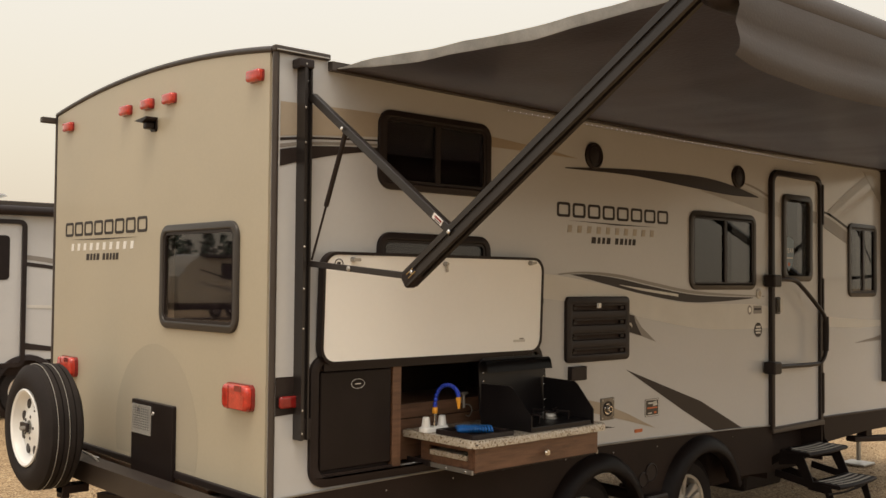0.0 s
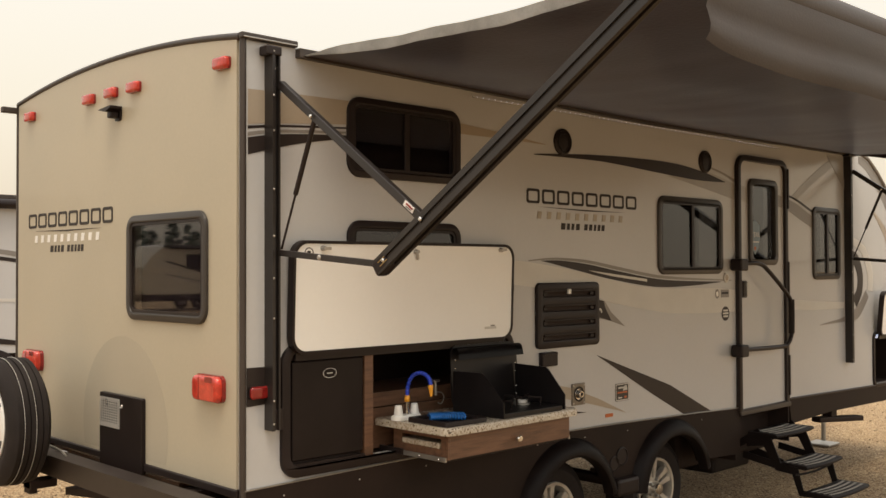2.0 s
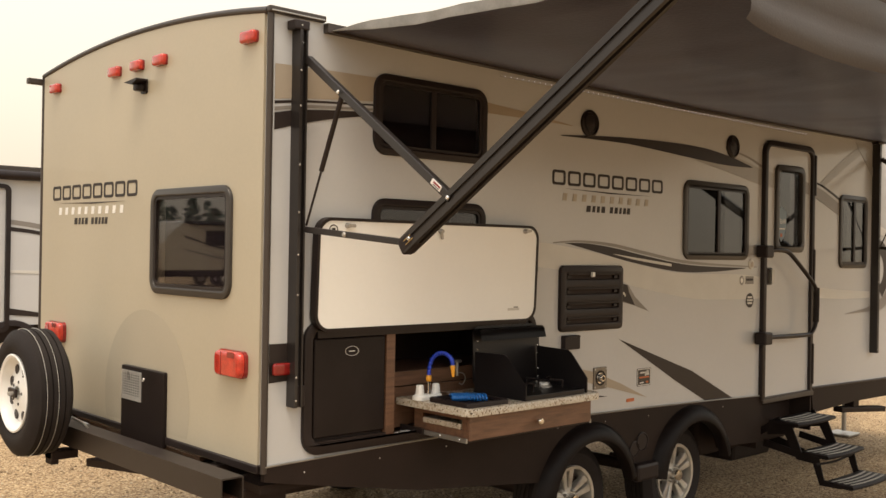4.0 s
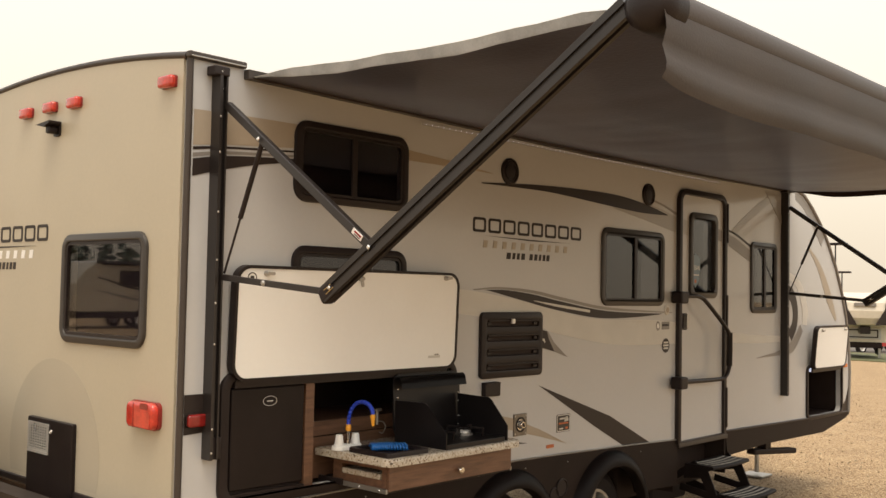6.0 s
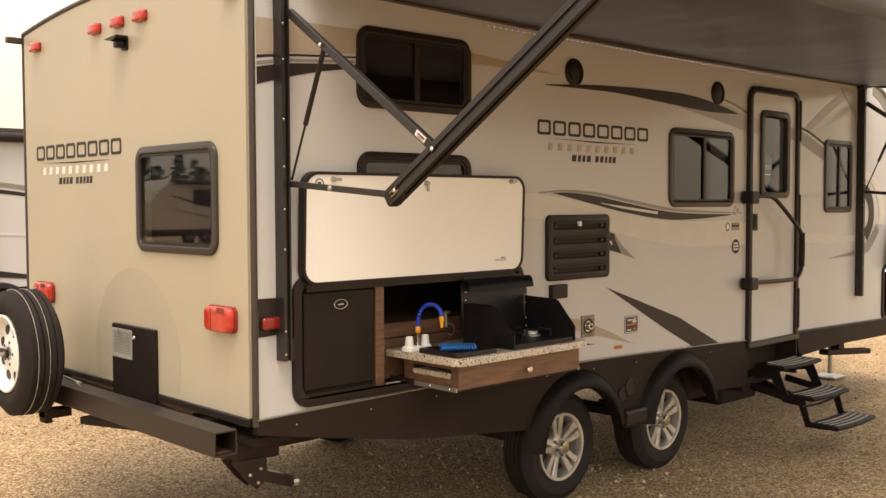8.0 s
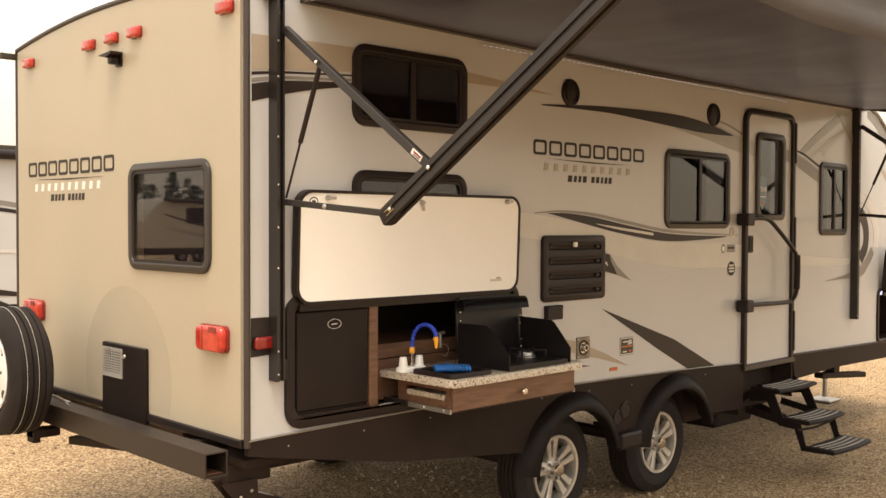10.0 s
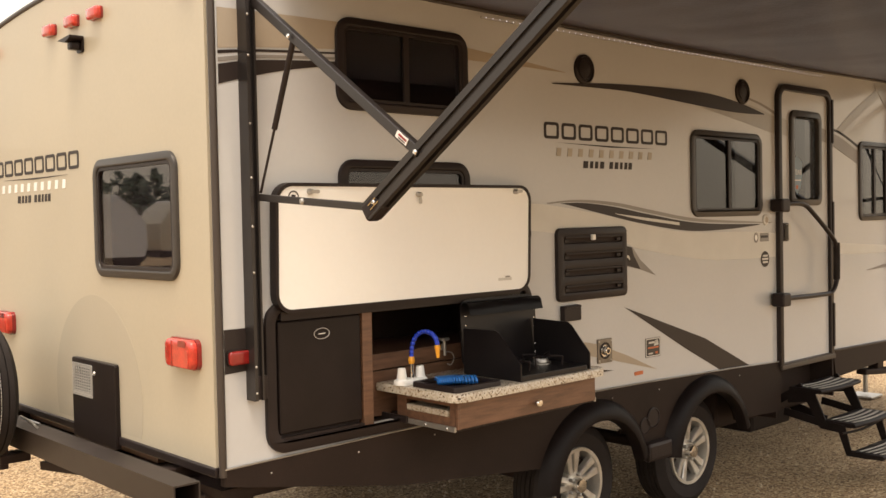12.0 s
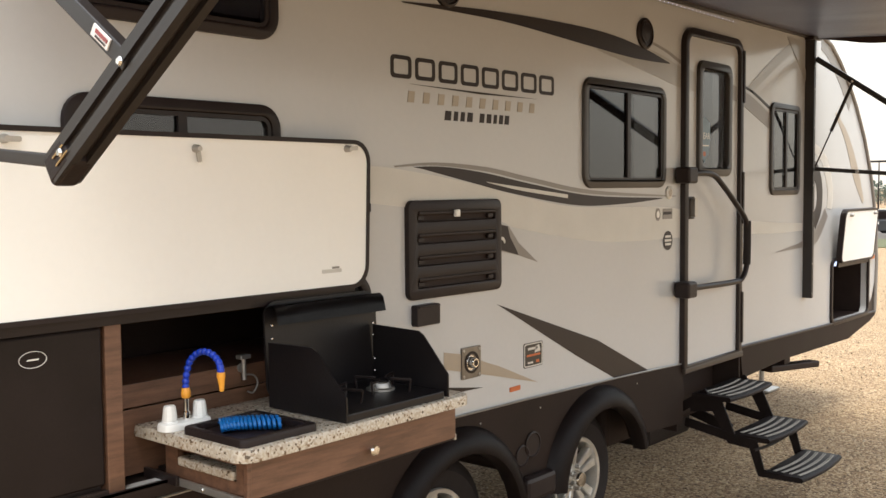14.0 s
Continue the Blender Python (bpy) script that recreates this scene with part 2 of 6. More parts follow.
SIDE = Matrix(((1, 0, 0, 0), (0, 0, -1, 0), (0, 1, 0, 0), (0, 0, 0, 1)))   # u = x, v = z, thickness towards -y
REAR = Matrix(((0, 0, -1, 0), (-1, 0, 0, 0), (0, 1, 0, 0), (0, 0, 0, 1)))  # u = -y, v = z, thickness towards -x
TOP = Matrix.Identity(4)


def plate(outer, w0, w1, m=SIDE, holes=(), bm=None, bevel=0.0):
    """A flat piece of any outline, with holes, between depths w0 and w1."""
    own = bmesh.new()
    loops = [list(outer)] + [list(h) for h in holes]
    flat = [Vector((u, v, 0)) for lp in loops for u, v in lp]
    tris = tessellate_polygon([[Vector((u, v, 0)) for u, v in lp] for lp in loops])
    lo = [own.verts.new((p.x, p.y, w0)) for p in flat]
    hi = [own.verts.new((p.x, p.y, w1)) for p in flat]
    for a, b, c in tris:
        if len({a, b, c}) == 3:
            for vs in ((hi[a], hi[b], hi[c]), (lo[c], lo[b], lo[a])):
                try:
                    own.faces.new(vs)
                except ValueError:
                    pass
    k = 0
    for lp in loops:
        for i in range(len(lp)):
            a, b = k + i, k + (i + 1) % len(lp)
            own.faces.new((lo[a], lo[b], hi[b], hi[a]))
        k += len(lp)
    if bevel:
        bmesh.ops.recalc_face_normals(own, faces=own.faces)
        edges = [e for e in own.edges if len(e.link_faces) == 2 and e.calc_face_angle(0) > 1.2 and all(v.co.z > (w0 + w1) / 2 for v in e.verts)]
        bmesh.ops.bevel(own, geom=edges, offset=bevel, segments=2, affect="EDGES", profile=0.5)
    own.transform(m)
    return join(bm, own)


def tube(points, r, n=10, bm=None, closed=False, radii=None, caps=True):
    own = bmesh.new()
    pts = [Vector(p) for p in points]
    rings = []
    up = None
    for i, p in enumerate(pts):
        a = pts[i - 1] if i or closed else p
        b = pts[(i + 1) % len(pts)] if i < len(pts) - 1 or closed else p
        d = (b - a).normalized()
        if up is None:
            up = d.orthogonal().normalized()
        up = (up - d * up.dot(d)).normalized()
        side = d.cross(up)
        rr = radii[i] if radii else r
        rings.append([own.verts.new(p + rr * (math.cos(2 * math.pi * k / n) * up + math.sin(2 * math.pi * k / n) * side)) for k in range(n)])
    for i in range(len(rings) - (0 if closed else 1)):
        r0, r1 = rings[i], rings[(i + 1) % len(rings)]
        for k in range(n):
            own.faces.new((r0[k], r0[(k + 1) % n], r1[(k + 1) % n], r1[k]))
    if caps and not closed:
        own.faces.new(rings[0][::-1])
        own.faces.new(rings[-1])
    return join(bm, own)


def smooth_path(pts, n=6):
    """Points on a soft curve through the given ones."""
    p = [Vector(q) for q in pts]
    out = []
    for i in range(len(p) - 1):
        a, b, c, d = p[max(i - 1, 0)], p[i], p[i + 1], p[min(i + 2, len(p) - 1)]
        for k in range(n):
            t = k / n
            out.append(0.5 * (2 * b + (c - a) * t + (2 * a - 5 * b + 4 * c - d) * t * t + (3 * b - a - 3 * c + d) * t ** 3))
    return out + [p[-1]]


def lathe(profile, m, n=32, bm=None):
    """profile: (radius, along) pairs, turned round the local z axis and laid by m."""
    own = bmesh.new()
    rings = []
    for r, w in profile:
        if r < 1e-5:
            rings.append([own.verts.new((0, 0, w))])
        else:
            rings.append([own.verts.new((r * math.cos(2 * math.pi * k / n), r * math.sin(2 * math.pi * k / n), w)) for k in range(n)])
    for a, b in zip(rings, rings[1:]):
        for k in range(n):
            j = (k + 1) % n
            if len(a) == 1 and len(b) > 1:
                own.faces.new((a[0], b[k], b[j]))
            elif len(b) == 1 and len(a) > 1:
                own.faces.new((a[k], a[j], b[0]))
            elif len(a) > 1:
                own.faces.new((a[k], a[j], b[j], b[k]))
    own.transform(m)
    return join(bm, own)


def beam(a, b, w, h, bm=None, bevel=0.003, groove=False, up=(0, 0, 1)):
    """A straight bar of w by h between two points."""
    a, b = Vector(a), Vector(b)
    d = (b - a).normalized()
    side = d.cross(Vector(up)).normalized()
    upv = side.cross(d)
    m = Matrix((side, upv, d)).transposed().to_4x4()
    m.translation = a
    if groove:
        g = w * 0.16
        outline = [(-w / 2, -h / 2), (-g, -h / 2), (-g, -h / 2 + h * 0.18), (g, -h / 2 + h * 0.18), (g, -h / 2), (w / 2, -h / 2), (w / 2, -g), (w / 2 - w * 0.16, -g), (w / 2 - w * 0.16, g), (w / 2, g), (w / 2, h / 2), (-w / 2, h / 2), (-w / 2, g), (-w / 2 + w * 0.16, g), (-w / 2 + w * 0.16, -g), (-w / 2, -g)]
        return plate(outline, 0, (b - a).length, m, bm=bm)
    return box(-w / 2, w / 2, -h / 2, h / 2, 0, (b - a).length, bevel, bm, m=m)


def bolt(p, m=SIDE, r=0.011, h=0.008, bm=None):
    return lathe([(0, h), (r * 0.6, h), (r, h * 0.4), (r, 0)], Matrix.Translation(p) @ m, 10, bm)


def about(p, m):
    return Matrix.Translation(p) @ m


# ---- ground and distance ----
def fall(x):
    """The lot falls away gently ahead of the trailer."""
    return -0.03 * (min(max(x, 9.0), 100.0) - 9.0)


def ground_sheet():
    bm = bmesh.new()
    far = 900
    xs = [-far, -60, -20] + [-9 + 0.6 * k for k in range(46)] + [25, 45, 65, 85, 100, 200, 400, far]
    ys = [-far, -60, -20] + [-9 + 0.6 * k for k in range(34)] + [18, 30, 60, 200, far]
    grid = [[bm.verts.new((x, y, fall(x) + (0.012 * noise.noise((x * 0.5, y * 0.5, 0)) if -9 < x < 17 and -9 < y < 11 else 0))) for y in ys] for x in xs]
    for i in range(len(xs) - 1):
        for j in range(len(ys) - 1):
            bm.faces.new((grid[i][j], grid[i + 1][j], grid[i + 1][j + 1], grid[i][j + 1]))
    return bm


solo("ground", ground_sheet(), GRAVEL, "tan crushed gravel lot, dry and loose", "ground", kind="structure", smooth=60)


def gravel_stones():
    rnd = random.Random(5)
    verts, faces = [], []
    for _ in range(9000):
        if rnd.random() < 0.6:
            x, y = rnd.uniform(-3.5, 3.5), rnd.uniform(-2.2, 4.5)
        else:
            x, y = rnd.uniform(2.0, 16), rnd.uniform(-3.2, 5.0)
        s = rnd.uniform(0.006, 0.017)
        a = rnd.random() * 6.3
        k = len(verts)
        for dx, dy, dz in ((1, 0, 0), (0, 0.8, 0), (-0.9, 0, 0), (0, -0.7, 0), (0.1, 0.1, 0.7), (0, 0, -0.7)):
            px, py = dx * rnd.uniform(0.7, 1.2), dy * rnd.uniform(0.7, 1.2)
            verts.append((x + s * (px * math.cos(a) - py * math.sin(a)), y + s * (px * math.sin(a) + py * math.cos(a)), s * 0.35 + s * dz))
        faces += [(k, k + 1, k + 4), (k + 1, k + 2, k + 4), (k + 2, k + 3, k + 4), (k + 3, k, k + 4), (k + 1, k, k + 5), (k + 2, k + 1, k + 5), (k + 3, k + 2, k + 5), (k, k + 3, k + 5)]
    me = bpy.data.meshes.new("gravel")
    me.from_pydata(verts, [], faces)
    me.materials.append(STONE)
    tagged(new("gravel", me), "loose tan and pale gravel stones on the lot", "gravel", kind="stuff")


gravel_stones()
def strip(x0, x1, y0, y1, lift):
    bm = bmesh.new()
    lo = [bm.verts.new((x, y, fall(x) - 0.02)) for x, y in ((x0, y0), (x1, y0), (x1, y1), (x0, y1))]
    hi = [bm.verts.new((v.co.x, v.co.y, v.co.z + 0.02 + lift)) for v in lo]
    bm.faces.new(hi)
    for i in range(4):
        bm.faces.new((lo[i], lo[(i + 1) % 4], hi[(i + 1) % 4], hi[i]))
    return bm


solo("grass_strip", strip(45.5, 62, -60, 90, 0.04), GRASS, "strip of mown green grass past the gravel", "grass", kind="structure")
solo("road", strip(62.5, 99, -90, 120, 0.03), ASPHALT, "pale asphalt parking lane beyond the grass", "road", kind="structure")

# ---- travel trailer ----
W = 2.44          # width
EAVE = 2.735      # top of the side walls
trailer = thing("travel_trailer", (0, 0, 0), "white and tan travel trailer with dark swoosh decals on gravel", "travel trailer")


BASE = [(0.0, 0.828), (0.8, 0.840), (1.6, 0.842), (2.6, 0.822), (3.5, 0.795), (4.06, 0.772), (4.8, 0.765), (6.3, 0.735), (7.32, 0.725)]


def base_z(x):
    """The lower edge of the white side wall."""
    return float(np.interp(x, [a for a, _ in BASE], [b for _, b in BASE]))


KITCHEN = rrect(0.225, 0.885, 1.655, 1.415, 0.07)
STORAGE = rrect(6.35, 0.74, 7.14, 1.185, 0.06)
BUNK = (0.555, 2.185, 1.290, 2.560, 0.075)
BUNK_LOW = (0.555, 1.60, 1.290, 1.985, 0.075)
DINETTE = (3.07, 1.715, 3.855, 2.222, 0.07)
SMALL = (5.215, 1.660, 5.700, 2.235, 0.06)
DOOR = (4.035, 0.745, 4.770, 2.560, 0.10)
FRONT = [(6.080, 2.735), (6.270, 2.69), (6.450, 2.59), (6.620, 2.47), (6.810, 2.30), (7.000, 2.08), (7.150, 1.84), (7.250, 1.62), (7.320, 1.37), (7.350, 1.10), (7.335, 0.90), (7.320, 0.72)]


def shrink(r, d):
    return rrect(r[0] + d, r[1] + d, r[2] - d, r[3] - d, max(r[4] - d, 0.01))


wall_outline = BASE + FRONT[::-1][1:] + [(0.0, EAVE)]
holes = [KITCHEN, STORAGE] + [shrink(r, 0.03) for r in (BUNK, BUNK_LOW, DINETTE, SMALL)] + [shrink(DOOR, 0.03)]
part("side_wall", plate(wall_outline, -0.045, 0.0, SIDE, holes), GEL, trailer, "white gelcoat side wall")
part("side_wall", plate(wall_outline, -W, -W + 0.045, SIDE), GEL, trailer, "white gelcoat far side wall")


def crown(y):
    u = (y - W / 2) / (W / 2)
    return EAVE + 0.085 * (1 - u * u)


rear_outline = [(-W + 0.03, 0.815), (-0.03, 0.815)] + [(-(0.03 + (W - 0.06) * k / 20), crown(0.03 + (W - 0.06) * k / 20)) for k in range(21)]
REAR_WIN = (-1.005, 1.515, -0.255, 2.022, 0.075)
part("rear_wall", plate(rear_outline, -0.045, 0.012, REAR, [shrink(REAR_WIN, 0.03)]), TAN, trailer, "tan gelcoat rear wall")


def sheet(profile, y0, y1, thick, crowned=False, n=1):
    """A shell swept across the width along an xz profile."""
    bm = bmesh.new()
    rows = []
    for k in range(n + 1):
        y = y0 + (y1 - y0) * k / n
        lift = (crown(y) - EAVE) if crowned else 0
        rows.append([bm.verts.new((x, y, z + lift)) for x, z in profile])
    for a, b in zip(rows, rows[1:]):
        for i in range(len(profile) - 1):
            bm.faces.new((a[i], a[i + 1], b[i + 1], b[i]))
    bmesh.ops.solidify(bm, geom=bm.faces[:], thickness=thick)
    return bm


part("roof", sheet([(0.012, EAVE + 0.002), (2, EAVE + 0.002), (4, EAVE + 0.002), (6.03, EAVE + 0.002)], 0.0, W, 0.03, True, 20), ROOF, trailer, "white rubber roof", smooth=40)
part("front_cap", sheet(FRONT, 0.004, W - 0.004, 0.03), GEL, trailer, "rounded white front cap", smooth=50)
part("floor_pan", box(0.02, 7.2, 0.05, W - 0.05, 0.70, 0.735), FRAME, trailer)
part("interior_floor", box(0.05, 7.1, 0.62, W - 0.05, 0.74, 0.76), WOOD, trailer)

# trim along the corners, eave and bottom of the body
bm = tube([(0.0, 0.0, 0.80), (0.0, 0.0, EAVE + 0.01)], 0.0145, 10)
part("corner_trim", bm, TRIM, trailer, "bronze corner moulding", smooth=60)
part("corner_trim", tube([(0.0, W, 0.80), (0.0, W, EAVE + 0.01)], 0.0145, 10), TRIM, trailer, "bronze corner moulding", smooth=60)
part("roof_trim", tube([(-0.004, 0.01 + (W - 0.02) * k / 24, crown(0.01 + (W - 0.02) * k / 24) + 0.008) for k in range(25)], 0.017, 8), TRIM, trailer, "bronze rear roof moulding", smooth=60)
gut = part("drip_rail", box(-0.02, 0.27, -0.024, 0.006, EAVE - 0.002, EAVE + 0.026, 0.006), TRIM, trailer, "short bronze gutter end")
part("gutter_lip", box(-0.012, 0.26, -0.030, -0.024, EAVE + 0.002, EAVE + 0.008, 0.002), STEEL, gut)
part("awning_rail", plate([(0.27, EAVE - 0.045), (0.27, EAVE - 0.005), (6.0, EAVE - 0.005), (6.0, EAVE - 0.045), (3.0, EAVE - 0.075)], 0.0, 0.035, SIDE), TRIM, trailer, "thin dark awning track along the eave")
part("gutter_spout", box(-0.10, 0.02, W - 0.01, W + 0.03, EAVE - 0.04, EAVE - 0.005, 0.006), TRIM, trailer)
part("bottom_trim", box(-0.022, 0.01, 0.02, W - 0.02, 0.795, 0.832, 0.006), BLACK_METAL, trailer, "dark rail under the rear wall")
front_line = [(x, -0.004, z) for x, z in FRONT]
part("corner_trim", tube(front_line, 0.016, 8), MID_DECAL, trailer, "grey front edge moulding", smooth=60)

# dark skirt with wheel arches and a gap for the steps
HUBS = [(2.146, 0.326), (3.188, 0.326)]


def arch(cx, cz, r, z_end):
    a0 = math.asin(max(-1, min(1, (z_end - cz) / r)))
    return [(cx - r * math.cos(a0 + (math.pi - 2 * a0) * k / 14), cz + r * math.sin(a0 + (math.pi - 2 * a0) * k / 14)) for k in range(15)]


low = [(0.0, 0.765), (0.31, 0.705), (0.87, 0.60), (1.45, 0.54)]
low += arch(HUBS[0][0], 0.345, 0.37, 0.50) + arch(HUBS[1][0], 0.345, 0.37, 0.47) + [(3.62, 0.475), (4.06, 0.45)]
part("skirt", plate(low + [(x, z - 0.002) for x, z in BASE[:6][::-1]], -0.02, 0.010, SIDE), SKIRT, trailer, "dark grey metal skirt with wheel arches")
part("skirt", plate([(4.83, 0.575), (5.5, 0.60), (6.70, 0.585), (7.20, 0.665), (7.32, 0.70), (7.335, base_z(7.3) - 0.002), (6.3, base_z(6.3) - 0.002), (4.79, base_z(4.79) - 0.002)], -0.02, 0.010, SIDE), SKIRT, trailer, "dark grey metal front skirt")
part("skirt", plate([(0.0, 0.74), (7.2, 0.66), (7.2, base_z(7.2)), (0.0, base_z(0))], -W, -W + 0.02, SIDE), SKIRT, trailer, "dark grey far skirt")
part("belt_trim", tube([(x, -0.010, z) for x, z in BASE[:6]], 0.0045, 6), STEEL, trailer, "thin pale belt moulding above the skirt")
part("belt_trim", tube([(x, -0.008, z) for x, z in BASE[6:]], 0.009, 6), BLACK_METAL, trailer, "thin belt moulding above the skirt")
for k in range(9):
    part("screw", bolt((0.2 + 0.42 * k, -0.012, base_z(0.2 + 0.42 * k) - 0.05), SIDE, 0.004, 0.003), STEEL, trailer)


def fender(cx, cz):
    """A half-round flare: a moulded lip over the wheel."""
    bm = bmesh.new()
    prof = [(0.346, 0.012), (0.346, 0.062), (0.354, 0.076), (0.372, 0.079), (0.412, 0.062), (0.438, 0.036), (0.450, 0.011)]
    rows = []
    n = 26
    for k in range(n + 1):
        a = radians(14 + 160 * k / n)
        rows.append([bm.verts.new((cx + r * math.cos(a), -w, cz + r * math.sin(a))) for r, w in prof])
    for a, b in zip(rows, rows[1:]):
        for i in range(len(prof) - 1):
            bm.faces.new((a[i], a[i + 1], b[i + 1], b[i]))
    bmesh.ops.solidify(bm, geom=bm.faces[:], thickness=0.006)
    part("fender", bm, BLACK, trailer, "black plastic fender flare", smooth=40)


for cx, _ in HUBS:
    fender(cx, 0.34)
part("fender_bridge", box(2.545, 2.765, -0.07, -0.012, 0.395, 0.50, 0.02), BLACK, trailer, "black plastic bridge between the flares")
part("drain_cover", lathe([(0.046, 0), (0.046, 0.005), (0.042, 0.007), (0.039, 0.003), (0, 0.003)], about((2.585, -0.010, 0.585), SIDE), 24), BLACK, trailer, "round black skirt cap", smooth=40)
part("drain_cover", lathe([(0.056, 0), (0.056, 0.007), (0.051, 0.009), (0.047, 0.004), (0, 0.004)], about((2.66, -0.010, 0.62), SIDE), 28), BLACK, trailer, "round black skirt cap", smooth=40)

# chassis, axles, bumper
for y in (0.35, W - 0.35):
    part("frame_rail", box(0.05, 7.1, y - 0.03, y + 0.03, 0.60, 0.70, 0.004), FRAME, trailer, "black steel chassis rail")
for cx, cz in HUBS:
    part("axle", tube([(cx, 0.16, cz), (cx, W - 0.16, cz)], 0.04, 12), FRAME, trailer, "black tube axle", smooth=40)
for y in (0.36, W - 0.36):
    for cx, _ in HUBS:
        for k in range(2):
            part("leaf_spring", tube(smooth_path([(cx - 0.34 + 0.08 * k, y, 0.46 - 0.02 * k), (cx, y, 0.40 - 0.025 * k), (cx + 0.34 - 0.08 * k, y, 0.46 - 0.02 * k)], 4), 0.015, 6), FRAME, trailer)
part("tank_shield", box(3.55, 4.85, 0.16, W - 0.45, 0.38, 0.68, 0.03), LINER, trailer, "black underbelly tank cover")


def bumper():
    x0, x1, y0, y1, z0, z1, t = -0.205, -0.100, -0.01, W - 0.02, 0.705, 0.808, 0.006
    bm = plate([(x0, z0), (x1, z0), (x1, z1), (x0, z1)], -y1, -y0, SIDE, [[(x0 + t, z0 + t), (x0 + t, z1 - t), (x1 - t, z1 - t), (x1 - t, z0 + t)]])
    return bm


bump = part("bumper", bumper(), mat("brown_black_steel", (0.023, 0.015, 0.011), 0.5, var=0.25, scale=5), trailer, "hollow square steel rear bumper")
part("bumper_liner", box(-0.198, -0.107, 0.02, 0.30, 0.7115, 0.7145), RUST, bump, "rusty inside of the bumper tube")
part("bumper_liner", box(-0.198, -0.107, 0.30, 0.31, 0.712, 0.801), RUST, bump, "rusty inside of the bumper tube")
for y in (0.36, W - 0.36):
    part("bumper_bracket", box(-0.135, 0.12, y - 0.03, y + 0.03, 0.675, 0.78, 0.004), FRAME, bump)
part("hose_hook", tube(smooth_path([(-0.15, 1.40, 0.808), (-0.17, 1.42, 0.835), (-0.17, 1.56, 0.845), (-0.13, 1.58, 0.82), (-0.12, 1.46, 0.815)], 5), 0.006, 6), STEEL, bump, smooth=50)


def stabilizer(x, y, sx):
    """A folded scissor-leg stabiliser hung from the chassis rail under a corner."""
    leg = part("stabilizer_jack", beam((x + 0.05 * sx, y - 0.11, 0.560), (x + 0.27 * sx, y - 0.11, 0.478), 0.070, 0.050), FRAME, trailer, "folded black stabiliser jack")
    part("mount", box(x - 0.02, x + 0.20, y - 0.14, y + 0.03, 0.610, 0.70, 0.006), FRAME, leg, "black mounting channel")
    for dy in (-0.150, -0.070):
        part("side_plate", plate([(x - 0.06, 0.625), (x + 0.12, 0.625), (x + 0.125, 0.53), (x + 0.07, 0.485), (x + 0.01, 0.54)], 0.0, 0.006, about((0, y + dy, 0), SIDE)), FRAME, leg)
        for dx, dz in ((0.035, 0.555), (0.075, 0.515), (0.09, 0.575)):
            part("pivot_bolt", bolt((x + dx, y + dy - 0.006, dz), SIDE, 0.008, 0.006), STEEL, leg)
    for dy in (-0.135, -0.085):
        part("drive_nut", lathe([(0.018, 0), (0.020, 0.025), (0.011, 0.034), (0, 0.034)], about((x + 0.27 * sx, y + dy, 0.476), pose(0, 0, 0, 0, 90 * sx, 0)), 8), STEEL, leg)
    part("label_plate", beam((x + 0.12 * sx, y - 0.11, 0.5605), (x + 0.22 * sx, y - 0.11, 0.5230), 0.05, 0.003, bevel=0), CASHEW, leg, "worn yellow warning label")


stabilizer(0.02, 0.29, 1)
part("stabilizer_jack", beam((5.50, 0.12, 0.520), (6.12, 0.03, 0.480), 0.085, 0.045, bevel=0.01), FRAME, trailer, "folded black front stabiliser")
part("stabilizer_mount", box(5.66, 5.76, 0.06, 0.14, 0.52, 0.70, 0.005), FRAME, trailer)
part("stabilizer_mount", box(0.05, 0.20, 1.48, 1.55, 0.60, 0.70, 0.008), FRAME, trailer)
part("sewer_cradle", beam((-0.06, 1.55, 0.60), (0.05, 0.9, 0.64), 0.07, 0.04), FRAME, trailer)
# hitch tongue and its jack
part("hitch_frame", beam((7.0, 0.45, 0.55), (8.3, W / 2, 0.55), 0.06, 0.10), FRAME, trailer, "black A-frame hitch")
part("hitch_frame", beam((7.0, W - 0.45, 0.55), (8.3, W / 2, 0.55), 0.06, 0.10), FRAME, trailer, "black A-frame hitch")
jack = part("tongue_jack", tube([(7.22, 0.86, 0.05), (7.22, 0.86, 0.62)], 0.022, 12), STEEL, trailer, "pale steel jack leg on a plate", smooth=40)
part("foot", box(7.10, 7.34, 0.75, 0.99, 0.008, 0.030, 0.006), STEEL, jack)


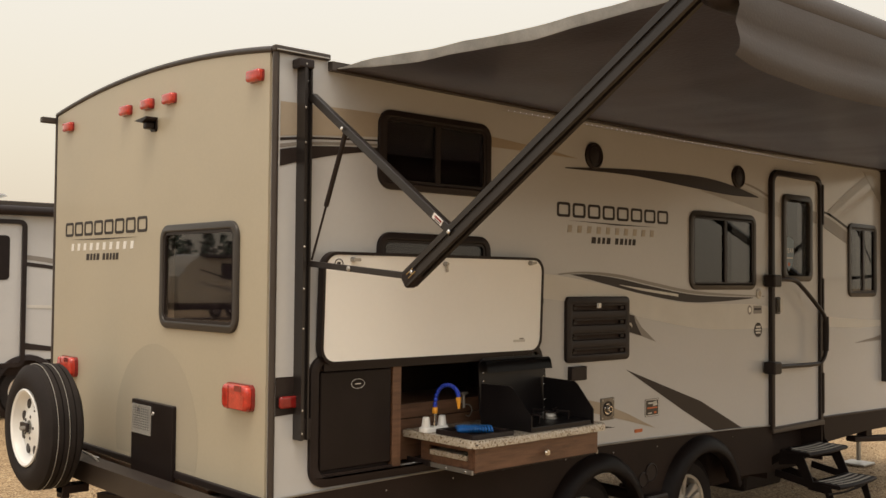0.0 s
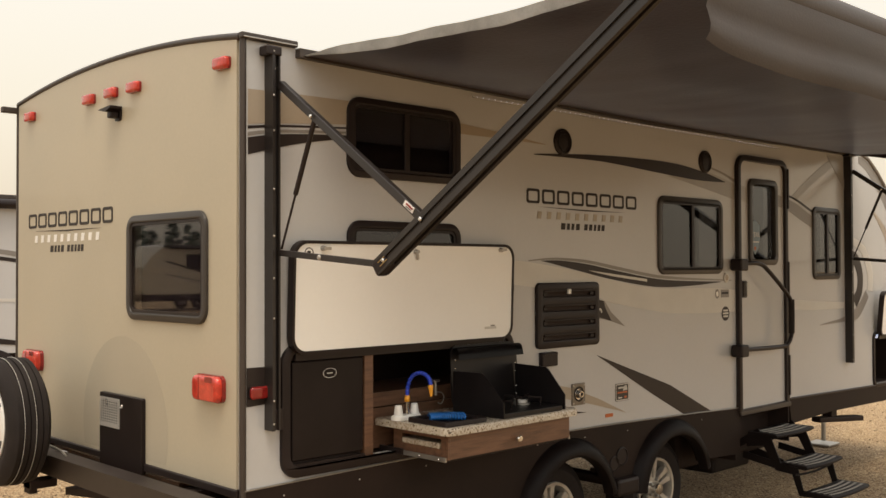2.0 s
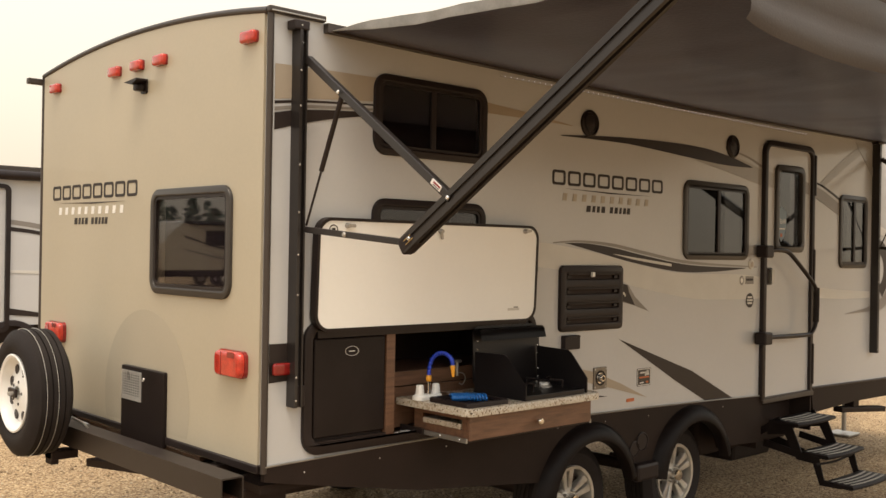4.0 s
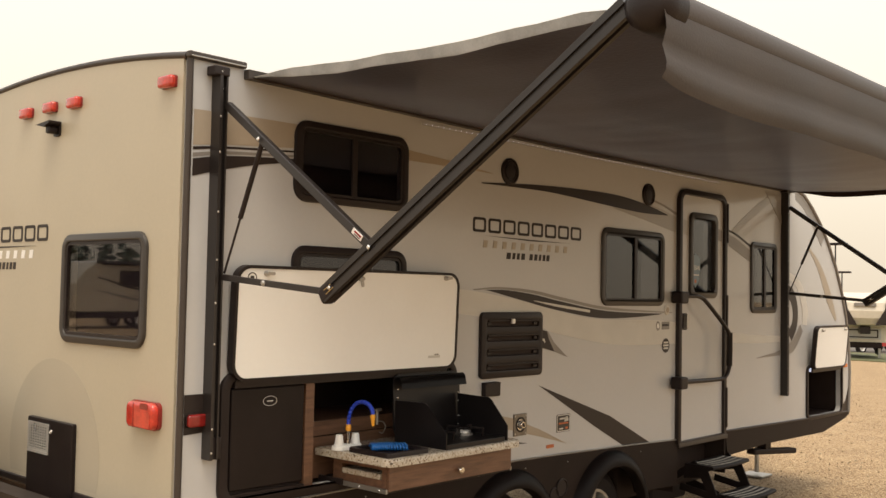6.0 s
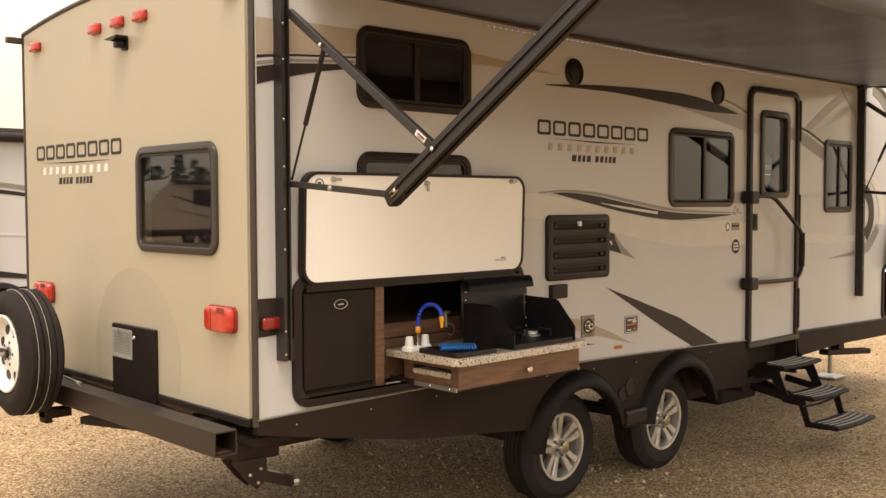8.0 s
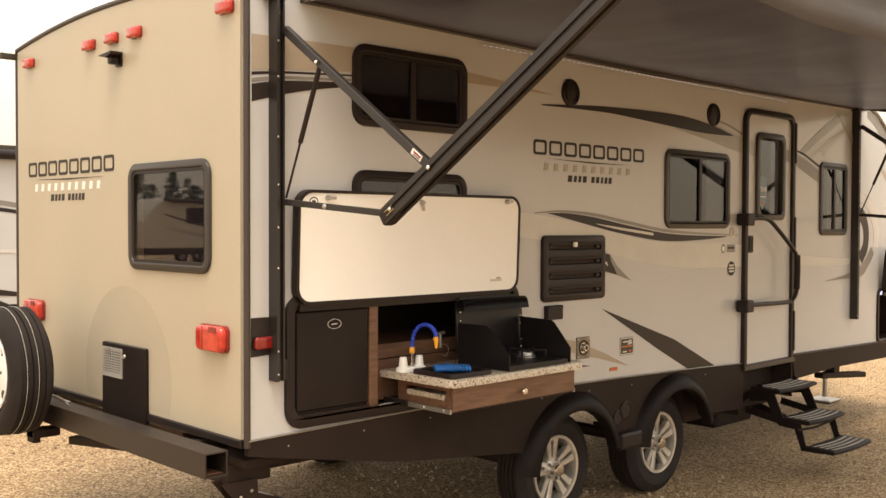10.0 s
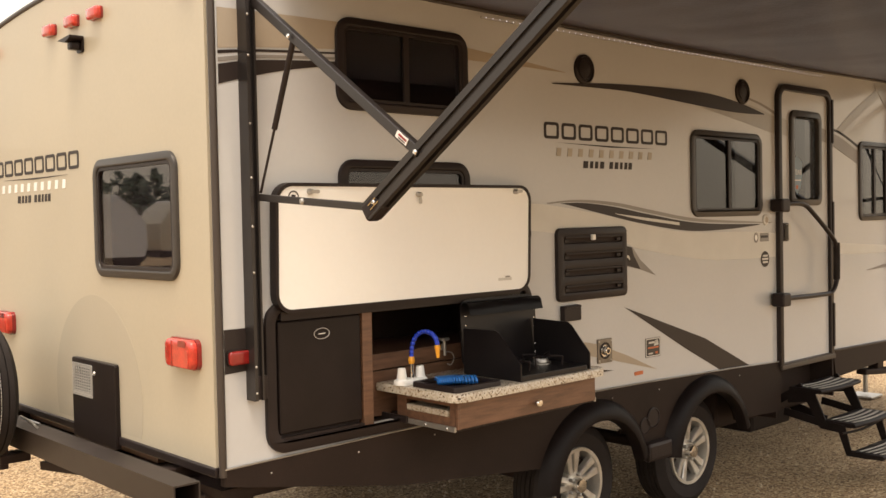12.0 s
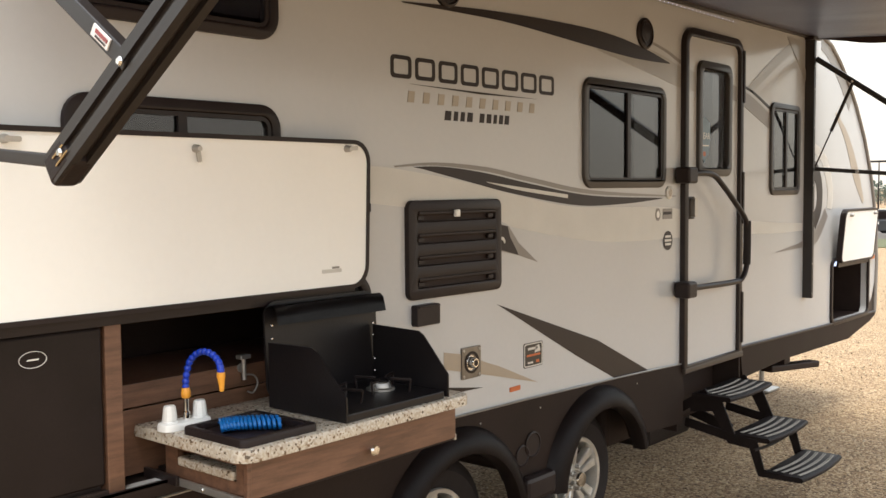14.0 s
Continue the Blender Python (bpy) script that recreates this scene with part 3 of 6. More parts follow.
def rim_alloy(cx, y, cz, parent):
    """A five-spoke alloy rim with paired spokes and a capped hub, facing -y."""
    m = about((cx, y, cz), SIDE)
    rim = part("rim", lathe([(0.190, -0.16), (0.196, -0.02), (0.200, 0.0), (0.197, 0.009), (0.180, 0.007), (0.172, -0.03), (0.170, -0.10), (0.172, -0.16)], m, 40), RIM_ALU, parent, "silver alloy rim with split spokes", smooth=40)
    for k in range(5):
        a = 2 * math.pi * k / 5 + 0.45
        for t in (-1, 1):
            p0 = Vector((0.052 * math.cos(a + t * 0.33), 0.052 * math.sin(a + t * 0.33), -0.016))
            p1 = Vector((0.187 * math.cos(a + t * 0.19), 0.187 * math.sin(a + t * 0.19), -0.004))
            side = Vector((p0.y - p1.y, p1.x - p0.x, 0)).normalized()
            vs = [p0 + side * 0.013, p0 - side * 0.013, p1 - side * 0.022, p1 + side * 0.022]
            bm = bmesh.new()
            top = [bm.verts.new(m @ (v + side * (-0.004 if i in (0, 3) else 0.004))) for i, v in enumerate(vs)]
            mid_ = [bm.verts.new(m @ (v + Vector((0, 0, -0.006)))) for v in vs]
            low_ = [bm.verts.new(m @ (v + Vector((0, 0, -0.040)))) for v in vs]
            bm.faces.new(top)
            for u, w in ((top, mid_), (mid_, low_)):
                for i in range(4):
                    bm.faces.new((u[i], u[(i + 1) % 4], w[(i + 1) % 4], w[i]))
            part("spoke", bm, RIM_ALU, rim)
    part("hub_face", lathe([(0, -0.014), (0.066, -0.017), (0.074, -0.026), (0.076, -0.06)], m, 24), RIM_ALU, rim, smooth=40)
    part("hub_cap", lathe([(0.040, -0.02), (0.040, 0.022), (0.034, 0.034), (0, 0.038)], m, 20), CHROME, rim, "chrome hub cap", smooth=40)
    for k in range(5):
        a = 2 * math.pi * k / 5
        part("lug_nut", lathe([(0, 0.012), (0.009, 0.008), (0.010, -0.014)], m @ Matrix.Translation((0.056 * math.cos(a), 0.056 * math.sin(a), 0)), 6), STEEL, rim)
    part("brake_drum", lathe([(0, -0.062), (0.160, -0.062), (0.168, -0.16)], m, 24), LINER, rim)


def tyre(cx, cy, cz, m, R, rim_r, width, parent, name="tyre", label="", dots=False):
    w = width / 2
    sh = R - 0.028
    prof = [(rim_r - 0.004, -w + 0.02), (rim_r + 0.03, -w), (rim_r + 0.075, -w - 0.004), (sh, -w + 0.014)]
    for g in range(5):
        u = -w + 0.026 + (width - 0.052) * g / 5
        v = u + (width - 0.052) / 5
        prof += [(R - 0.006 + 0.004 * (1 - abs(g - 2) / 2), u + 0.004), (R - 0.006 + 0.004 * (1 - abs(g - 2) / 2), v - 0.004)]
        if g < 4:
            prof += [(R - 0.014, v - 0.003), (R - 0.014, v + 0.003)]
    prof += [(sh, w - 0.014), (rim_r + 0.075, w + 0.004), (rim_r + 0.03, w), (rim_r - 0.004, w - 0.02)]
    bm = lathe(prof, m, 56)
    return part(name, bm, RUBBER, parent, label, smooth=35)


for cx, cz in HUBS:
    for y, mm in ((0.195, SIDE),):
        wheel = part("wheel", lathe([(0.0, -0.05), (0.15, -0.05), (0.15, -0.06), (0.0, -0.06)], about((cx, y, cz), SIDE), 20), LINER, trailer, "black trailer wheel with silver alloy rim")
        tyre(cx, y, cz, about((cx, y, cz), SIDE), 0.330, 0.196, 0.20, wheel)
        rim_alloy(cx, 0.105, cz, wheel)
    wheel = part("wheel", lathe([(0.0, -0.05), (0.17, -0.05), (0.17, -0.06), (0.0, -0.06)], about((cx, W - 0.195, cz), SIDE), 20), LINER, trailer, "black trailer wheel on the far side")
    tyre(cx, W - 0.195, cz, about((cx, W - 0.195, cz), SIDE), 0.330, 0.196, 0.20, wheel)


# ---- windows and door of the trailer ----
def window(r, m, mullions=(), glass_mat=GLASS_DARK, off=0.0, label="dark tinted window with black rounded frame", trim=BLACK, sill=False, bar=0.03):
    u0, v0, u1, v1, rad = r
    f = part("window", plate(rrect(*r), -0.01 + off, 0.016 + off, m, [shrink(r, 0.036)], bevel=0.006), trim, trailer, label, smooth=40)
    pane = part("pane", plate(shrink(r, 0.030), -0.006 + off, 0.0 + off, m), glass_mat, f)
    pane.visible_shadow = False  # lets the daylight in
    part("inner_frame", plate(shrink(r, 0.037), 0.001 + off, 0.010 + off, m, [shrink(r, 0.050)]), BLACK_METAL, f)
    for u in mullions:
        part("mullion", plate([(u - bar / 2, v0 + 0.045), (u + bar / 2, v0 + 0.045), (u + bar / 2, v1 - 0.045), (u - bar / 2, v1 - 0.045)], 0.001 + off, 0.011 + off, m), BLACK_METAL, f)
    return f


FRAME_GREY = mat("charcoal_window_frame", (0.034, 0.028, 0.024), 0.4, var=0.1)
window(BUNK, SIDE, (0.925,))
window(BUNK_LOW, SIDE, (0.925,))
window(DINETTE, SIDE, (3.48,), GLASS_TINT, trim=FRAME_GREY, label="tinted sliding window with charcoal frame")
window(SMALL, SIDE, (5.47,), GLASS_TINT, trim=FRAME_GREY, label="narrow tinted window with charcoal frame")
window(REAR_WIN, REAR, (), GLASS_DARK, 0.012, trim=FRAME_GREY, label="dark rear window reflecting the lot, charcoal frame")
part("curtain", box(3.1, 3.82, 0.16, 0.17, 1.72, 2.2), LINER, trailer)
part("curtain", box(5.23, 5.69, 0.16, 0.17, 1.68, 2.2), LINER, trailer)
# added sheets close behind the panes paint the cabin's darkness
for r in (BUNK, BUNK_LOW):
    part("cabin_dark_sheet", box(r[0] - 0.05, r[2] + 0.05, 0.048, 0.056, r[1] - 0.05, r[3] + 0.05), CABIN_DARK, trailer, "dark sheet standing in for the unlit cabin behind the window")
part("cabin_dark_sheet", box(0.050, 0.058, 0.20, 1.07, 1.46, 2.08), CABIN_DARK, trailer, "dark sheet standing in for the unlit cabin behind the window")

def door_outline(d):
    """Rounded above, square at the foot."""
    top = [p for p in shrink(DOOR, d) if p[1] > 1.5]
    return top + [(DOOR[0] + d, DOOR[1] + d * 0.3), (DOOR[2] - d, DOOR[1] + d * 0.3)]


door = part("entry_door", plate(door_outline(0.034), -0.02, 0.008, SIDE, [rrect(4.225, 1.80, 4.595, 2.375, 0.05)]), GEL, trailer, "white closed entry door with window")
part("door_frame", plate(door_outline(0.0), -0.01, 0.030, SIDE, [door_outline(0.043)], bevel=0.005), BLACK_METAL, door, "black rounded door frame", smooth=40)
part("threshold", box(4.05, 4.79, -0.030, 0.02, 0.715, 0.748, 0.006), TRIM, door)
part("window_frame", plate(rrect(4.200, 1.775, 4.620, 2.400, 0.06), 0.0, 0.028, SIDE, [rrect(4.245, 1.82, 4.575, 2.355, 0.04)], bevel=0.006), FRAME_GREY, door, "grey door window frame", smooth=40)
part("pane", plate(rrect(4.230, 1.805, 4.590, 2.37, 0.045), -0.012, -0.006, SIDE), GLASS_TINT, door)
part("latch_plate", plate(rrect(4.085, 1.545, 4.165, 1.665, 0.015), 0.008, 0.020, SIDE), BLACK, door)
part("door_handle", plate(rrect(4.115, 1.555, 4.150, 1.655, 0.012), 0.020, 0.046, SIDE), STEEL, door, "chrome and black paddle latch")
shield = [(4.262, 2.065), (4.29, 2.085), (4.325, 2.098), (4.36, 2.085), (4.392, 2.065), (4.395, 1.98), (4.375, 1.90), (4.327, 1.85), (4.280, 1.90), (4.260, 1.98)]
st = part("window_sticker", plate(shield, -0.0055, -0.0035, SIDE), mat("sticker_blue", (0.17, 0.24, 0.30), 0.4), door, "shield-shaped blue and white window sticker")
part("sticker_bar", plate([(4.275, 1.94), (4.38, 1.94), (4.38, 1.947), (4.275, 1.947)], -0.0035, -0.0030, SIDE), CASHEW, st)
part("sticker_bar", plate(rrect(4.31, 1.885, 4.34, 1.91, 0.006, 3), -0.0035, -0.0030, SIDE), ORANGE, st)
part("sticker_bar", plate([(4.268, 1.978), (4.280, 1.978), (4.280, 2.016), (4.268, 2.016)], -0.0035, -0.0030, SIDE), CASHEW, st)
word = bpy.data.curves.new("sticker_word", "FONT")
word.body, word.size, word.align_x = "YEAR", 0.048, "CENTER"
word_ob = bpy.data.objects.new("sticker_word", word)
scene.collection.objects.link(word_ob)
bm = bmesh.new()
bm.from_mesh(word_ob.to_mesh())
word_ob.to_mesh_clear()
bpy.data.objects.remove(word_ob)
bm.transform(Matrix.Translation((4.335, 0.0028, 1.980)) @ SIDE)
part("sticker_word", bm, CASHEW, st)
part("door_blind", box(4.2, 4.62, 0.10, 0.11, 1.8, 2.38), mat("grey_blind", (0.22, 0.21, 0.19), 0.7), door)
for z in (0.95, 1.65, 2.35):
    part("hinge", box(4.752, 4.774, -0.037, -0.028, z - 0.15, z + 0.15, 0.003), BLACK, door)


def grab_handle():
    g = [(4.02, -0.075, 1.785), (4.12, -0.085, 1.79), (4.235, -0.09, 1.78), (4.33, -0.095, 1.735), (4.58, -0.10, 1.575), (4.655, -0.10, 1.50), (4.665, -0.10, 1.36), (4.660, -0.10, 1.26), (4.60, -0.10, 1.195), (4.50, -0.09, 1.18), (4.02, -0.075, 1.185)]
    h = part("grab_handle", tube(smooth_path(g, 5), 0.016, 10), BLACK_METAL, trailer, "folding black tubular grab handle", smooth=60)
    part("grip", tube([(4.664, -0.10, 1.52), (4.667, -0.10, 1.40), (4.662, -0.10, 1.27)], 0.022, 10), RUBBER, h, smooth=60)
    for z in (1.785, 1.185):
        part("hinge_block", box(3.945, 4.045, -0.10, -0.012, z - 0.05, z + 0.035, 0.012), BLACK, h, "black plastic hinge block")


grab_handle()

# ---- decals on the trailer ----
def decal(name, pts, material, m=SIDE, w=0.0, label="", smooth_it=False):
    if smooth_it:
        pts = [(p.x, p.y) for p in smooth_path([(u, v, 0) for u, v in pts] + [(*pts[0], 0)], 4)][:-1]
    return part(name, plate(pts, w + 0.0004, w + 0.0022, m), material, trailer, label)


def ribbon(name, top, bottom, material, label="", w=0.0, m=SIDE):
    """A tapering swoosh between an upper and a lower line."""
    a = [(p.x, p.y) for p in smooth_path([(u, v, 0) for u, v in top], 6)]
    b = [(p.x, p.y) for p in smooth_path([(u, v, 0) for u, v in bottom], 6)]
    return part(name, plate(a + b[::-1], w + 0.0004, w + 0.0022, m), material, trailer, label)


ribbon("swoosh_decal", [(0.024, 2.525), (0.30, 2.532), (0.57, 2.535)], [(0.024, 2.375), (0.20, 2.395), (0.57, 2.425)], TAN_DARK, "tan swoosh along the eave")
ribbon("swoosh_decal", [(1.275, 2.506), (1.67, 2.48), (1.98, 2.452)], [(1.275, 2.450), (1.67, 2.452), (1.97, 2.450)], TAN_DARK, "tan swoosh along the eave")
ribbon("swoosh_decal", [(0.024, 2.368), (0.20, 2.388), (0.56, 2.412)], [(0.024, 2.355), (0.20, 2.378), (0.56, 2.404)], DARK_DECAL, "thin dark pinstripe")
ribbon("swoosh_decal", [(0.024, 2.342), (0.20, 2.368), (0.56, 2.392)], [(0.024, 2.325), (0.20, 2.354), (0.56, 2.382)], MID_DECAL, "grey pinstripe")
ribbon("swoosh_decal", [(0.024, 2.318), (0.20, 2.348), (0.57, 2.376)], [(0.024, 2.245), (0.17, 2.285), (0.35, 2.325), (0.57, 2.360)], DARK_DECAL, "charcoal swoosh by the corner")
ribbon("swoosh_decal", [(1.87, 2.392), (2.34, 2.424), (2.84, 2.440), (3.27, 2.438), (3.62, 2.405), (3.90, 2.355)], [(1.88, 2.388), (2.34, 2.394), (2.60, 2.390), (3.15, 2.362), (3.55, 2.345), (3.90, 2.350)], DARK_DECAL, "charcoal swoosh under the speakers", 0.0021)
ribbon("swoosh_decal", [(3.30, 2.432), (3.75, 2.398), (4.03, 2.345)], [(3.20, 2.352), (3.66, 2.290), (4.03, 2.235)], SOFT_GREY, "soft grey swoosh by the door")
ribbon("swoosh_decal", [(3.60, 2.462), (3.85, 2.425), (4.03, 2.380)], [(3.60, 2.450), (3.85, 2.410), (4.03, 2.360)], MID_DECAL, "thin grey swoosh by the door")
ribbon("swoosh_decal", [(4.775, 2.285), (4.96, 2.245), (5.22, 2.160)], [(4.775, 2.205), (4.90, 2.165), (5.22, 2.065)], MID_DECAL, "grey swoosh past the door")
ribbon("swoosh_decal", [(4.775, 2.315), (4.96, 2.285), (5.22, 2.205)], [(4.775, 2.300), (4.96, 2.268), (5.22, 2.185)], DARK_DECAL, "dark swoosh past the door")
ribbon("swoosh_decal", [(4.10, 2.345), (4.19, 2.325)], [(4.10, 2.235), (4.19, 2.225)], SOFT_GREY, "soft grey swoosh across the door", 0.008)
ribbon("swoosh_decal", [(4.63, 2.305), (4.71, 2.29)], [(4.63, 2.215), (4.71, 2.205)], MID_DECAL, "grey swoosh across the door", 0.008)
ribbon("swoosh_decal", [(1.70, 1.80), (1.84, 1.792), (2.25, 1.742), (2.63, 1.68), (3.04, 1.632), (3.77, 1.618), (4.03, 1.60)], [(1.70, 1.67), (2.0, 1.64), (2.44, 1.585), (2.58, 1.55), (3.17, 1.47), (3.6, 1.452), (4.03, 1.45)], GREY_DECAL, "broad light grey swoosh")
ribbon("swoosh_decal", [(1.82, 1.803), (2.05, 1.818), (2.36, 1.804), (2.68, 1.762), (3.16, 1.706), (3.99, 1.672)], [(1.83, 1.797), (2.05, 1.806), (2.36, 1.786), (2.68, 1.742), (3.16, 1.688), (3.97, 1.666)], MID_DECAL, "grey swoosh line")
ribbon("swoosh_decal", [(1.92, 1.800), (2.10, 1.802), (2.36, 1.780), (2.68, 1.735), (3.16, 1.681), (3.85, 1.662)], [(1.98, 1.792), (2.25, 1.745), (2.57, 1.692), (3.04, 1.638), (3.45, 1.638), (3.80, 1.656)], DARK_DECAL, "charcoal swoosh below the window")
ribbon("swoosh_decal", [(2.36, 1.745), (2.6, 1.722), (2.95, 1.688)], [(2.38, 1.740), (2.6, 1.708), (2.95, 1.672)], GREY_DECAL, "pale line within the swoosh", 0.0021)
decal("swoosh_decal", [(2.43, 1.245), (2.75, 1.145), (3.20, 1.005), (3.69, 0.79), (3.37, 0.795), (3.02, 0.955)], DARK_DECAL, label="long charcoal dart decal")
decal("swoosh_decal", [(2.09, 1.092), (2.19, 1.072), (2.45, 0.985), (2.72, 0.878), (2.40, 0.955), (2.09, 1.025)], TAN_DARK, label="tan dart decal")
decal("swoosh_decal", [(1.80, 0.985), (2.09, 0.955), (2.33, 0.918), (2.09, 0.925), (1.80, 0.945)], DARK_DECAL, label="small black dart decal")
decal("swoosh_decal", [(2.438, 1.575), (2.51, 1.562), (2.58, 1.49), (2.72, 1.40), (2.58, 1.438), (2.438, 1.465)], MID_DECAL, label="grey arrow-shaped decal")
decal("swoosh_decal", [(2.440, 1.572), (2.500, 1.562), (2.515, 1.520), (2.565, 1.455), (2.575, 1.440), (2.440, 1.470)], DARK_DECAL, w=0.002, label="charcoal arrow-shaped decal")
decal("swoosh_decal", [(2.445, 1.522), (2.470, 1.519), (2.482, 1.500), (2.476, 1.492), (2.466, 1.506), (2.445, 1.508)], GREY_DECAL, w=0.0042, label="pale arrow core decal")
# decals by the front
ribbon("swoosh_decal", [(5.33, 1.300), (5.55, 1.322), (5.75, 1.345), (6.02, 1.42), (6.20, 1.56)], [(5.35, 1.296), (5.60, 1.303), (5.80, 1.308), (6.05, 1.33), (6.26, 1.50)], MID_DECAL, "grey hooked swoosh by the front")
ribbon("swoosh_decal", [(5.92, 1.90), (6.05, 1.86), (6.14, 1.72), (6.13, 1.55), (6.02, 1.42)], [(5.92, 1.80), (5.99, 1.76), (6.04, 1.68), (6.03, 1.58), (5.94, 1.50)], DARK_DECAL, "charcoal curl by the front")
ribbon("swoosh_decal", [(5.92, 2.02), (6.20, 1.93), (6.35, 1.72), (6.34, 1.55)], [(5.92, 1.96), (6.12, 1.88), (6.24, 1.70), (6.24, 1.56)], GREY_DECAL, "pale grey curl by the front")
ribbon("swoosh_decal", [(4.78, 1.52), (5.3, 1.49), (5.78, 1.47)], [(4.78, 1.44), (5.3, 1.42), (5.78, 1.42)], GREY_DECAL, "light grey band by the front")
ribbon("swoosh_decal", [(6.40, 2.24), (6.65, 2.09), (6.88, 1.85), (7.03, 1.60)], [(6.38, 2.22), (6.60, 2.03), (6.80, 1.76), (7.00, 1.58)], TAN_DARK, "tan dart near the front edge")
decal("swoosh_decal", [(5.48, 2.66), (5.60, 2.66), (5.80, 2.48), (5.98, 2.26), (5.78, 2.42)], SOFT_GREY, w=0.0022, label="grey dart by the front rail")
ribbon("swoosh_decal", [(4.88, 2.30), (5.25, 2.50), (5.62, 2.665)], [(4.94, 2.27), (5.33, 2.46), (5.74, 2.640)], SOFT_GREY, "soft grey rising streak")
ribbon("swoosh_decal", [(6.09, 2.70), (6.27, 2.66), (6.55, 2.50), (6.72, 2.34)], [(6.09, 2.64), (6.25, 2.58), (6.48, 2.42), (6.66, 2.26)], MID_DECAL, "grey edge decal on the nose")
decal("swoosh_decal", [(7.12, 0.735), (7.31, 0.735), (7.322, 0.95), (7.26, 0.84)], DARK_DECAL, label="dark corner decal at the front")


# plain shapes in place of the maker's lettering
def mark(u0, u1, z1, h, m, w, dark, pale):
    n = 8
    step = (u1 - u0) / n
    for k in range(n):
        a, b = u0 + step * k + step * 0.08, u0 + step * (k + 1) - step * 0.08
        part("logo_block", plate(rrect(a, z1 - h, b, z1, h * 0.20, 3), w + 0.0004, w + 0.0022, m, [rrect(a + h * 0.20, z1 - h * 0.82, b - h * 0.20, z1 - h * 0.18, h * 0.10, 3)]), dark, trailer, "plain dark frame of a logo")
    L = u1 - u0
    part("logo_line", plate([(u0 + 0.10 * L, z1 - h * 1.20), (u0 + 0.5 * L, z1 - h * 1.24), (u0 + 0.88 * L, z1 - h * 1.27), (u0 + 0.5 * L, z1 - h * 1.34)], w + 0.0004, w + 0.0022, m), dark, trailer, "thin dark line of a logo")
    a0, a1, zz, hh = u0 + 0.07 * L, u0 + 0.87 * L, z1 - h * 1.52, h * 0.50
    for k in range(10):
        s = (a1 - a0) / 10
        a, b = a0 + s * k + s * 0.28, a0 + s * (k + 1) - s * 0.22
        part("logo_bar", plate([(a, zz - hh), (b - s * 0.08, zz - hh), (b, zz), (a + s * 0.08, zz)], w + 0.0004, w + 0.0022, m), pale, trailer, "small pale bar of a logo")
    b0, b1, zb, hb = u0 + 0.29 * L, u0 + 0.68 * L, z1 - h * 2.18, h * 0.52
    for a, b in ((0.0, 0.10), (0.13, 0.20), (0.23, 0.30), (0.33, 0.42), (0.52, 0.60), (0.63, 0.71), (0.74, 0.80), (0.83, 0.90), (0.92, 1.0)):
        tall = 0.85
        part("logo_stroke", plate([(b0 + a * (b1 - b0), zb - hb), (b0 + b * (b1 - b0) - 0.004, zb - hb), (b0 + b * (b1 - b0), zb - hb * (1 - tall)), (b0 + a * (b1 - b0) + 0.006, zb - hb * (1 - tall))], w + 0.0004, w + 0.0022, m), dark, trailer, "small dark stroke of a logo")


PALE_GOLD = mat("pale_bronze_decal", (0.37, 0.325, 0.26), 0.35, var=0.04)
mark(1.80, 2.855, 2.200, 0.082, SIDE, 0.0, DARK_DECAL, PALE_GOLD)
mark(-2.262, -1.165, 2.080, 0.082, REAR, 0.012, DARK_DECAL, WHITE_DECAL)

# ---- fittings on the rear wall ----
for y, z in ((0.128, 2.645), (2.212, 2.648), (1.431, 2.651), (1.175, 2.653), (0.932, 2.650)):
    lamp = part("marker_light", plate(rrect(-y - 0.056, z - 0.027, -y + 0.056, z + 0.027, 0.014), 0.012, 0.022, REAR), RED_DARK, trailer, "small red clearance light")
    part("lens", plate(rrect(-y - 0.054, z - 0.026, -y + 0.054, z + 0.026, 0.016), 0.022, 0.046, REAR, bevel=0.010), RED, lamp, smooth=50)
for y in (0.222, 2.140):
    lamp = part("tail_light", plate(rrect(-y - 0.111, 1.184, -y + 0.111, 1.302, 0.03), 0.012, 0.030, REAR), RED_DARK, trailer, "large red tail light")
    part("lens", plate(rrect(-y - 0.107, 1.188, -y + 0.107, 1.298, 0.03), 0.030, 0.056, REAR, bevel=0.012), RED, lamp, smooth=50)
    part("reflector", plate(rrect(-y - 0.030, 1.196, -y + 0.088, 1.262, 0.012), 0.056, 0.0585, REAR), RED, lamp)
    part("lens_bar", plate(rrect(-y + 0.01, 1.272, -y + 0.07, 1.296, 0.006), 0.056, 0.058, REAR), RED_DARK, lamp)
    part("lens_bar", plate([(-y - 0.045, 1.19), (-y - 0.040, 1.19), (-y - 0.040, 1.294), (-y - 0.045, 1.294)], 0.056, 0.0575, REAR), RED_DARK, lamp)
camh = part("camera_bracket", plate(rrect(-1.14, 2.505, -1.08, 2.572, 0.012), 0.012, 0.022, REAR), BLACK, trailer, "black reversing camera bracket")
part("hood", plate([(-1.20, 2.562), (-1.06, 2.572), (-1.06, 2.562), (-1.12, 2.545)], 0.022, 0.085, REAR), BLACK, camh)
part("lens", box(-0.070, -0.022, 1.09, 1.13, 2.515, 2.550, 0.008), BLACK, camh)
